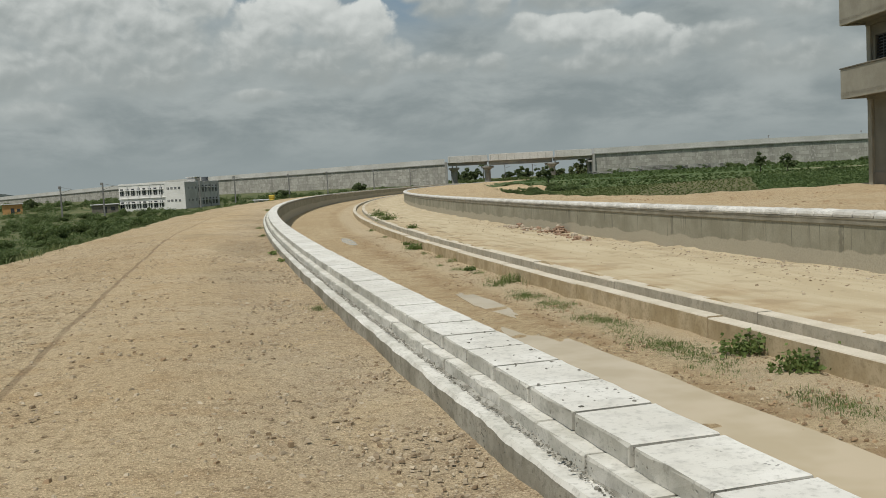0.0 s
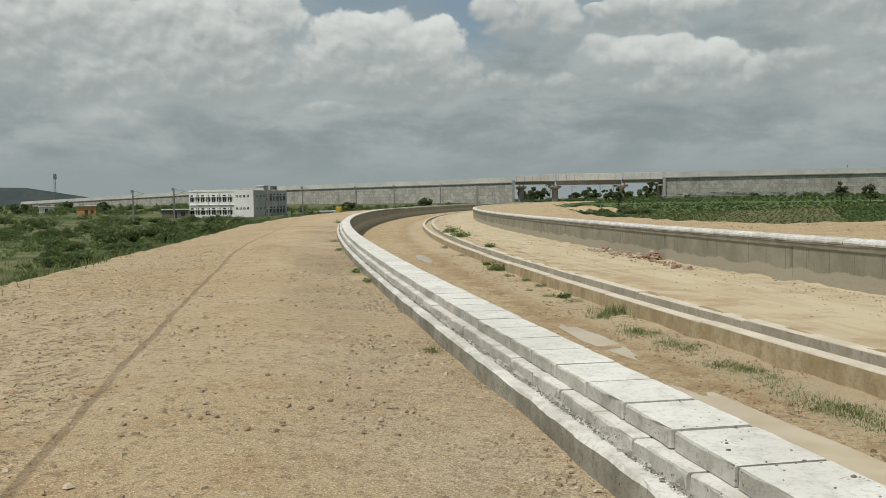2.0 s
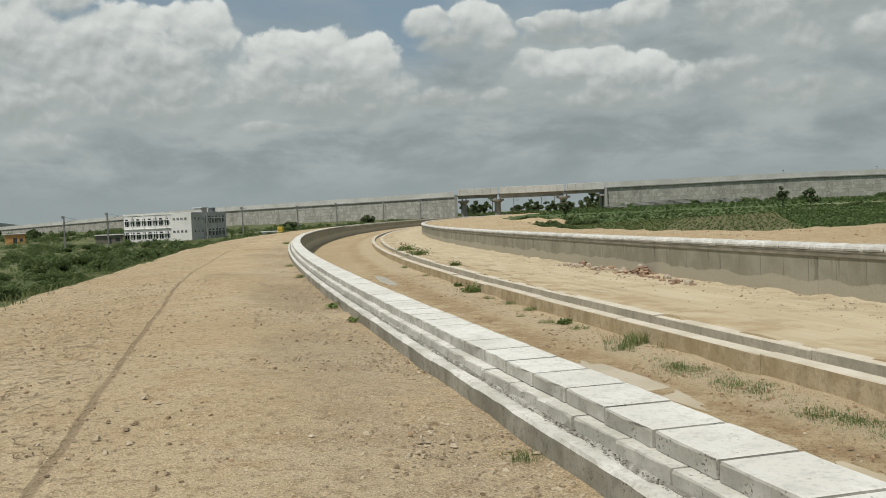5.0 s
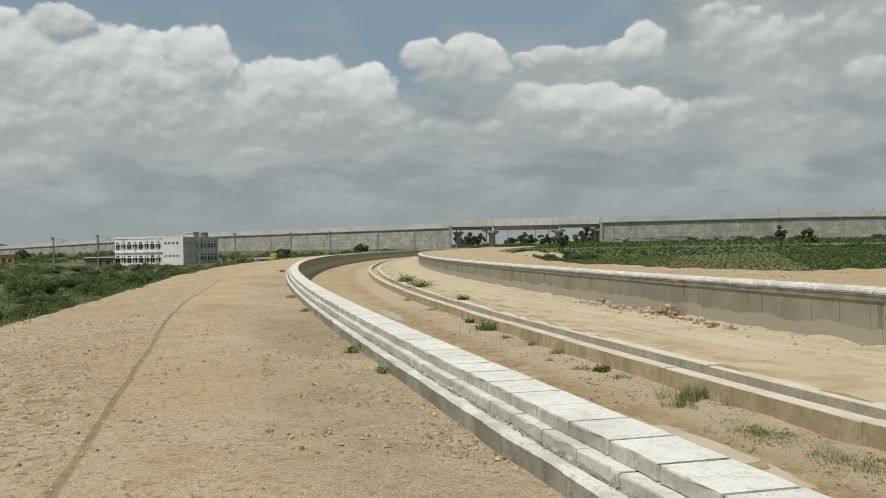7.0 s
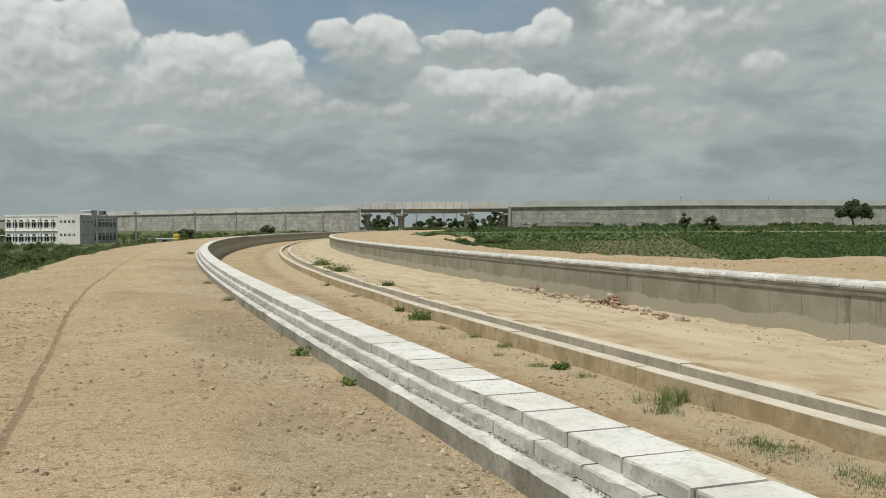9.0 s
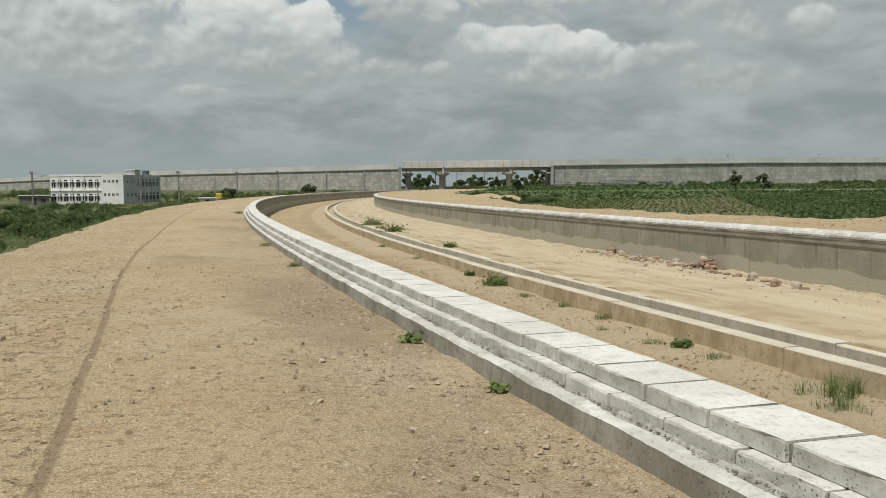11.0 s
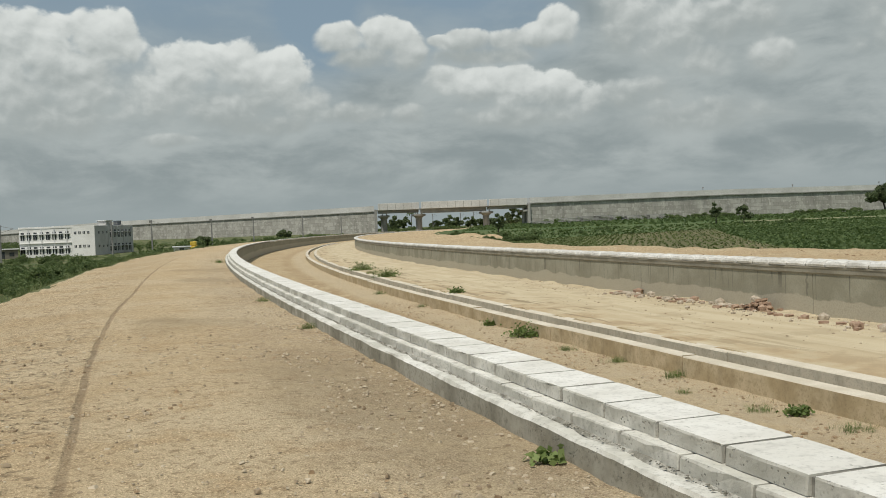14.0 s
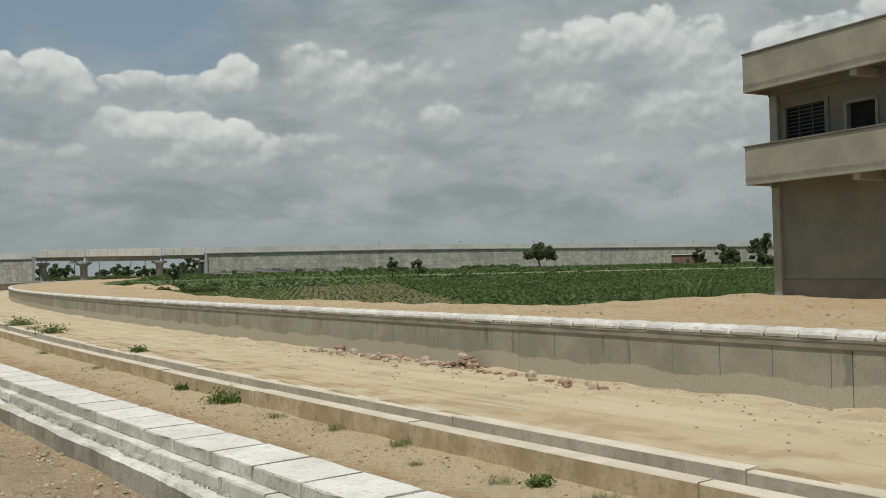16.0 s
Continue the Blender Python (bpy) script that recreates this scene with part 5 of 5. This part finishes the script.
for az, d, size in ((14.2, 328, 3.0), (15.2, 334, 3.3), (16.9, 338, 3.6), (17.4, 340, 2.8), (18.6, 348, 2.9), (20.2, 352, 3.0), (20.9, 352, 2.2)):
    x, y = bearing(az, d)
    bush(x, y, size, r.randrange(4), r.uniform(0, 6.28), "dark spreading scrub behind the stacked panels", "bushes by the stacks", .7)

# a heap of sandy soil with scrub at the end of the bank
x, y = bearing(7.9, 182)
bm = bmesh.new()
bmesh.ops.create_grid(bm, x_segments=40, y_segments=24, size=1.0)
for v in bm.verts:
    q = max(0.0, 1 - v.co.x ** 2 - v.co.y ** 2)
    v.co = Vector((v.co.x * 9, v.co.y * 6, 1.5 * q ** .8 * (1 + .5 * noise.noise(Vector((v.co.x * 2.2, v.co.y * 2.2, 4)))) - .3))
me = bpy.data.meshes.new("soil_heap")
bm.to_mesh(me)
me.materials.append(M_BANK)
bm.free()
thing("soil_heap", "low heap of dug sandy soil at the field edge", "heap", m=Matrix.Translation((x, y, zat(x, y))), data=me)
for az, d, size in ((6.9, 168, 1.2), (7.3, 166, 1.6), (7.8, 168, 1.3), (9.0, 176, .9), (9.5, 176, 1.0), (10.6, 168, 1.7), (11.1, 170, 1.5), (11.9, 172, 1.6)):
    x, y = bearing(az, d)
    bush(x, y, size, r.randrange(4), r.uniform(0, 6.28), "fresh green scrub beside the soil heap", "bushes by the soil heap", .85)


# ---------------------------------------------------------------- rubble on the canal bed
def stone_mesh(name, seed, sx, sy, sz, mat, cuts=1):
    bm = bmesh.new()
    bmesh.ops.create_icosphere(bm, subdivisions=cuts, radius=1.0)
    r = random.Random(seed)
    for v in bm.verts:
        v.co *= r.uniform(.72, 1.15)
        v.co = Vector((v.co.x * sx, v.co.y * sy, max(-.6, v.co.z) * sz))
    me = bpy.data.meshes.new(name)
    bm.to_mesh(me)
    bm.free()
    me.materials.append(mat)
    return me


BRICKS = [block_mesh("brick", .22, .105, .07, .008, M_BRICK, 60 + i, .008) for i in range(3)]
STONES = [stone_mesh("stone", 70 + i, 1, .8, .6, M_STONE, 1) for i in range(5)]
r = random.Random(9)


def lay(o, s):
    p = at(o, s, 0)
    return Vector((p.x, p.y, zat(p.x, p.y)))


def loose(o, s, size, brick=False, lift=0.0, tip=0.0):
    p = lay(o, s) + Vector((0, 0, lift))
    rot = Matrix.Rotation(r.uniform(0, 6.28), 4, "Z") @ Matrix.Rotation(r.uniform(-tip, tip), 4, "X")
    if brick:
        thing("brick", "broken red brick lying on the sandy canal bed", "brick", "bricks in the rubble", m=Matrix.Translation(p - Vector((0, 0, .01))) @ rot, data=BRICKS[r.randrange(3)])
    else:
        thing("stone", "pale rough stone lying on the sandy canal bed", "stone", "stones in the rubble", m=Matrix.Translation(p + Vector((0, 0, size * .2))) @ rot @ Matrix.Scale(size, 4), data=STONES[r.randrange(5)])


for i in range(46):   # the heap of bricks
    k = i // 14
    loose(12.75 + r.gauss(0, .24) * (1 - .22 * k), 39.9 + r.gauss(0, .36) * (1 - .25 * k), 0, True, k * .08, .55)
for i in range(74):
    loose(12.8 - abs(r.gauss(0, .32)), r.uniform(40.6, 48.5), r.uniform(.06, .17), i % 3 == 0, 0, .3)
for i in range(26):
    loose(12.6 - abs(r.gauss(0, .5)), r.uniform(35.0, 40.2), r.uniform(.035, .09), i % 4 == 0, 0, .2)
CHUNKS = [stone_mesh("masonry_chunk", 90 + i, 1, .75, .8, M_BRICK if i < 2 else M_STONE, 1) for i in range(4)]


def chunk(o, s, size, lift=0.0):
    """A broken lump of brickwork with mortar on it."""
    thing("masonry_chunk", "broken lump of red brickwork with mortar on the sand", "rubble", "masonry chunks", m=Matrix.Translation(lay(o, s) + Vector((0, 0, size * .3 + lift))) @ Matrix.Rotation(r.uniform(0, 6.28), 4, "Z") @ Matrix.Scale(size, 4), data=CHUNKS[r.randrange(4)])


for o_, s_, sz in ((12.0, 34.35, .21), (11.95, 35.1, .19), (12.15, 35.5, .14), (12.3, 34.8, .12), (12.45, 36.9, .16), (12.3, 37.4, .13), (12.65, 39.6, .19), (12.8, 40.2, .22), (12.7, 40.6, .16), (12.9, 42.0, .17), (12.85, 43.4, .19),
                   (12.9, 44.6, .16), (12.8, 46.0, .2), (12.95, 47.2, .22)):
    chunk(o_, s_, sz)
chunk(12.75, 39.95, .18, .22)
chunk(12.85, 40.25, .15, .24)
loose(11.75, 34.9, 0, True)
loose(12.05, 34.1, 0, True)
for i in range(50):
    loose(12.9 - abs(r.gauss(0, .35)), r.uniform(14, 34), r.uniform(.02, .06))


# ---------------------------------------------------------------- weeds
def weed(o, s, size, leafy, seed, label, mat=None, full=1.0):
    p = lay(o, s)
    w = thing("weed", label, "weed", "weeds in the canal", m=Matrix.Translation(p))
    g = np.random.default_rng(seed)
    if leafy:
        n = int((120 + 520 * size) * full)
        c = np.c_[g.normal(0, size * .42, n), g.normal(0, size * .32, n), np.abs(g.normal(0, size * .24, n)) + .02]
        v, f = leaf_quads(c, .05 + .03 * size, seed, .5, 1.3)
        child("foliage", mesh_of("foliage", v, f, mat or M_WEED), w, None, "", "stuff")
        bm = bmesh.new()
        for i in range(5):
            a = i * 1.3
            add_tube(bm, (0, 0, -.02), (math.cos(a) * size * .4, math.sin(a) * size * .3, size * .25), .008, .004, 4)
        part("stem", bm, M_WEED, w)
    else:
        n = int(14 + 26 * size)
        pts = np.c_[g.normal(0, size * .32, n), g.normal(0, size * .28, n), np.full(n, -.02)]
        v, f = blade_tufts(pts, np.full(n, .06 + .22 * size), .10, 16, seed, .014)
        child("tuft", mesh_of("tuft", v, f, M_WEED), w, None, "", "stuff")
    return w


LUSH, TUFT, DRY = "lush green leafy weed beside the drain kerb", "wispy green grass tuft on the silt", "sparse low grass growing from sandy silt"
for i, (o_, s_, sz, lf) in enumerate(((6.42, 41.1, .55, True), (6.5, 44.3, .25, True), (6.45, 33.7, .35, False), (5.85, 30.3, .28, False), (6.2, 29.8, .22, True), (6.35, 25.6, .95, False),
                                      (6.45, 13.2, .55, True), (6.4, 11.7, .5, True), (6.15, 28.6, .35, False), (5.75, 24.9, .5, False), (8.15, 53.3, .35, True), (8.2, 67.8, .8, True), (8.3, 77.6, .9, True),
                                      (6.4, 52.0, .3, False), (6.3, 60.0, .5, False), (8.2, 72.5, .6, False), (6.4, 36.0, .3, False), (6.3, 38.2, .28, False), (5.7, 32.1, .2, False))):
    weed(o_, s_, sz, lf, 200 + i, LUSH if lf else TUFT)
for i, (o_, s_, sz, lf) in enumerate(((-.40, 24.1, .14, True), (-.34, 21.6, .085, True), (-.45, 12.6, .15, False), (-.6, 74.0, .6, False), (-.4, 34.0, .3, False), (-.45, 41.0, .3, False))):
    tagged(weed(o_, s_, sz, lf, 260 + i, "bright green weed growing at the parapet's foot", M_WEED2, .42), group="weeds at the parapet")
# mats of low grass on the silt between puddle and kerb
g = np.random.default_rng(4)
cs = np.array([(5.75, 17.6), (5.8, 16.6), (5.65, 14.9), (5.7, 13.9), (5.5, 12.6), (5.9, 20.5), (5.6, 9.5), (5.9, 7.0), (5.8, 22.4)])
pick = cs[g.integers(0, len(cs), 2600)]
o_, s_ = pick[:, 0] + g.normal(0, .22, 2600), pick[:, 1] + g.normal(0, .55, 2600)
x, y = os_places(o_, s_)
scatter("grass_mat", DRY, on_ground(x, y), M_WEED, g.uniform(.03, .085, 2600), .14, 10, 21, wide=.05)
o_, s_ = g.uniform(4.9, 6.6, 260), g.uniform(4, 48, 260)
x, y = os_places(o_, s_)
scatter("dry_grass", "thin dry grass and twigs scattered over the silt", on_ground(x, y), M_DRY, g.uniform(.04, .12, 260), .1, 5, 22)
# taller maize-like plants by the field corner
x, y = g.uniform(0, 1, 90), g.uniform(0, 1, 90)
bx, by = bearing(42.6, 62, -5.3, 19.6)
xx, yy = bx + (x - .5) * 5.5, by + (y - .5) * 3
scatter("maize", "clump of tall leafy maize at the field corner", np.c_[xx, yy, level(xx, yy)], M_CROP, g.uniform(1.6, 2.6, 90), .25, 9, 23, "crop")


# ---------------------------------------------------------------- pebbles
def pebbles(name, label, n, o0, o1, s0, s1, lo, hi, mat, seed, bias=None, top=None):
    g = np.random.default_rng(seed)
    o_, s_ = g.uniform(o0, o1, n), s0 + (s1 - s0) * g.random(n) ** 1.3
    if bias is not None:
        o_ = bias - np.abs(g.normal(0, (o1 - o0) / 3, n))
        k = (o_ > o0) & (o_ < o1)
        o_, s_ = o_[k], s_[k]
        n = len(o_)
    x, y = os_places(o_, s_)
    sz = lo * (hi / lo) ** (g.random(n) ** 2.2)
    base = np.array([(-.8, -.8, -.4), (.8, -.8, -.4), (.8, .8, -.4), (-.8, .8, -.4), (-.55, -.55, .55), (.55, -.55, .55), (.55, .55, .55), (-.55, .55, .55)])
    ang = g.uniform(0, math.tau, n)
    rot = np.stack([np.stack([np.cos(ang), -np.sin(ang), 0 * ang], -1), np.stack([np.sin(ang), np.cos(ang), 0 * ang], -1), np.stack([0 * ang, 0 * ang, 1 + 0 * ang], -1)], 1)
    shp = base[None] * g.uniform(.6, 1.25, (n, 8, 3)) * np.stack([np.ones(n), g.uniform(.5, 1, n), g.uniform(.4, .9, n)], -1)[:, None]
    v = np.einsum("nij,nkj->nki", rot, shp) * sz[:, None, None] + np.stack([x, y, (level(x, y) if top is None else top) + sz * .15], -1)[:, None]
    f = []
    for i in range(n):
        k = 8 * i
        f += [(k + 4, k + 5, k + 6, k + 7)] + [(k + j, k + (j + 1) % 4, k + 4 + (j + 1) % 4, k + 4 + j) for j in range(4)]
    thing(name, label, "gravel", kind="stuff", data=mesh_of(name, v.reshape(-1, 3), f, mat))


def pebble_material(name, dark, light):
    mat, n, b, pos = material(name, .95, .15)
    rnd = n.t.nodes.new("ShaderNodeNewGeometry").outputs["Random Per Island"]
    n.put(b.inputs["Base Color"], n.mix(rnd, rgb(*dark), rgb(*light)))
    return mat


M_PEB = pebble_material("gravel_stones", (.24, .18, .115), (.56, .48, .36))
M_CRUMB = pebble_material("mortar_grit", (.10, .095, .075), (.40, .385, .34))
M_CLOD = pebble_material("earth_clods", (.22, .155, .095), (.44, .32, .20))
pebbles("gravel", "pale and brown pebbles strewn over the dirt track", 7500, -7, -.28, 3, 34, .008, .035, M_PEB, 31)
pebbles("gravel", "gravel and broken stone along the parapet's foot", 7000, -2.4, -.27, 3, 55, .008, .032, M_PEB, 32, -.27)
pebbles("clods", "dry earth clods on the trodden dirt track", 1000, -7, -1.0, 3, 34, .012, .034, M_CLOD, 33)
pebbles("clods", "brown earth clods and chips on the silted canal bed", 3600, 4.4, 6.6, 6, 55, .012, .05, M_CLOD, 38)
pebbles("gravel", "pale gravel on the silted canal bed", 6200, .6, 6.6, 6, 55, .008, .034, M_PEB, 34)
pebbles("gravel", "gravel and chips along the canal wall's foot", 2600, 8.2, 13.1, 12, 60, .010, .05, M_PEB, 35, 13.1)
pebbles("gravel", "stones on the sandy bank", 700, 14, 30, 15, 50, .02, .09, M_CLOD, 36)

pebbles("gravel", "small grey stones left on the cap blocks", 60, .03, .46, 4.6, 8.2, .006, .020, M_MORTAR, 41, None, .258)
pebbles("mortar_crumbs", "crumbled mortar and grit on the footing's ledge", 6500, -.158, -.098, 2, 70, .004, .015, M_CRUMB, 42, None, .058)

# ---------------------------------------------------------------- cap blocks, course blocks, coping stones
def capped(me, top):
    """Gives the upper faces of a block a paler colour, sunlight on tops painted in."""
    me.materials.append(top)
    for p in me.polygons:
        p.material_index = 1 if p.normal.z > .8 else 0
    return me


def coping_mesh(seed):
    """A coping stone with a rounded back and worn ends."""
    r = random.Random(seed)
    prof = ((-.235, 0), (-.248, .055), (-.222, .115), (-.135, .158), (.02, .172), (.17, .160), (.27, .11), (.28, 0))
    rows = ((-.356, .62), (-.322, .93), (-.12, 1.03), (.12, 1.03), (.322, .93), (.356, .62))
    k, verts = len(prof), []
    for y, f in rows:
        for x, z in prof:
            verts.append((x * (1 - .35 * (1 - f)) + r.uniform(-.006, .006), y + r.uniform(-.005, .005), z * f + (r.uniform(-.006, .006) if z else 0)))
    faces = [(i * k + j, i * k + (j + 1) % k, (i + 1) * k + (j + 1) % k, (i + 1) * k + j) for i in range(len(rows) - 1) for j in range(k)]
    faces += [tuple(range(k)), tuple(range(len(verts) - 1, len(verts) - 1 - k, -1))]
    return mesh_of("coping_stone", verts, faces, M_COPING)


def worn_block(name, sx, sy, sz, bevel, mat, seed, chip):
    """A cast block whose edges wander and are chipped along their length."""
    r = random.Random(seed)
    x, verts = sx / 2, []
    stations = (-sy / 2, -sy / 2 + bevel, -sy / 4 + r.uniform(-.05, .05), r.uniform(-.05, .05), sy / 4 + r.uniform(-.05, .05), sy / 2 - bevel, sy / 2)
    for i, y in enumerate(stations):
        end = .003 if i in (0, 6) else 0.0
        for px, pz in ((-x + end, 0), (-x + end, sz - bevel - end), (-x + bevel + end, sz - end), (x - bevel - end, sz - end), (x - end, sz - bevel - end), (x - end, 0)):
            bite = chip * (2.0 if r.random() < .18 else 1.0)
            drop = 0.0 if not pz else r.uniform(-.0015, .0010) if pz > sz - bevel * .5 else r.uniform(-.1, .8) * bite if not end else r.uniform(0, .003)
            verts.append((px + r.uniform(-.3, 1) * bite * (1 if px < 0 else -1), y + r.uniform(-chip, chip) * (.35 if i in (0, 6) else .7), pz - drop))
    k = 6
    faces = [(i * k + (j + 1) % k, i * k + j, (i + 1) * k + j, (i + 1) * k + (j + 1) % k) for i in range(6) for j in range(k)]
    faces += [tuple(range(k)), tuple(range(7 * k - 1, 6 * k - 1, -1))]
    me = mesh_of(name, verts, faces, mat)
    bm = bmesh.new()
    bm.from_mesh(me)
    bmesh.ops.recalc_face_normals(bm, faces=bm.faces)
    bm.to_mesh(me)
    bm.free()
    return me


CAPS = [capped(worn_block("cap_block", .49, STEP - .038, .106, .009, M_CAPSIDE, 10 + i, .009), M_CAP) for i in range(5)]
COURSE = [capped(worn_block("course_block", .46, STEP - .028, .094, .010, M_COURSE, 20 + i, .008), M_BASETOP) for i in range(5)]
COPING = [coping_mesh(40 + i) for i in range(4)]
r = random.Random(3)
for k in range(240):
    s = S0 + (k + .5) * STEP
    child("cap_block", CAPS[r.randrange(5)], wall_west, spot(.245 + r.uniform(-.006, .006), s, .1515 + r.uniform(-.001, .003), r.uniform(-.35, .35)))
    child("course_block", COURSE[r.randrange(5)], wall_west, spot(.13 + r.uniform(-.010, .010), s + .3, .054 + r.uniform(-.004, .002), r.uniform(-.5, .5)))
for k in range(266):
    s = -8 + (k + .5) * .76
    child("coping_stone", COPING[r.randrange(4)], wall_east, spot(13.315 + r.uniform(-.010, .010), s, .139 + r.uniform(-.004, .006), r.uniform(-.6, .6)))
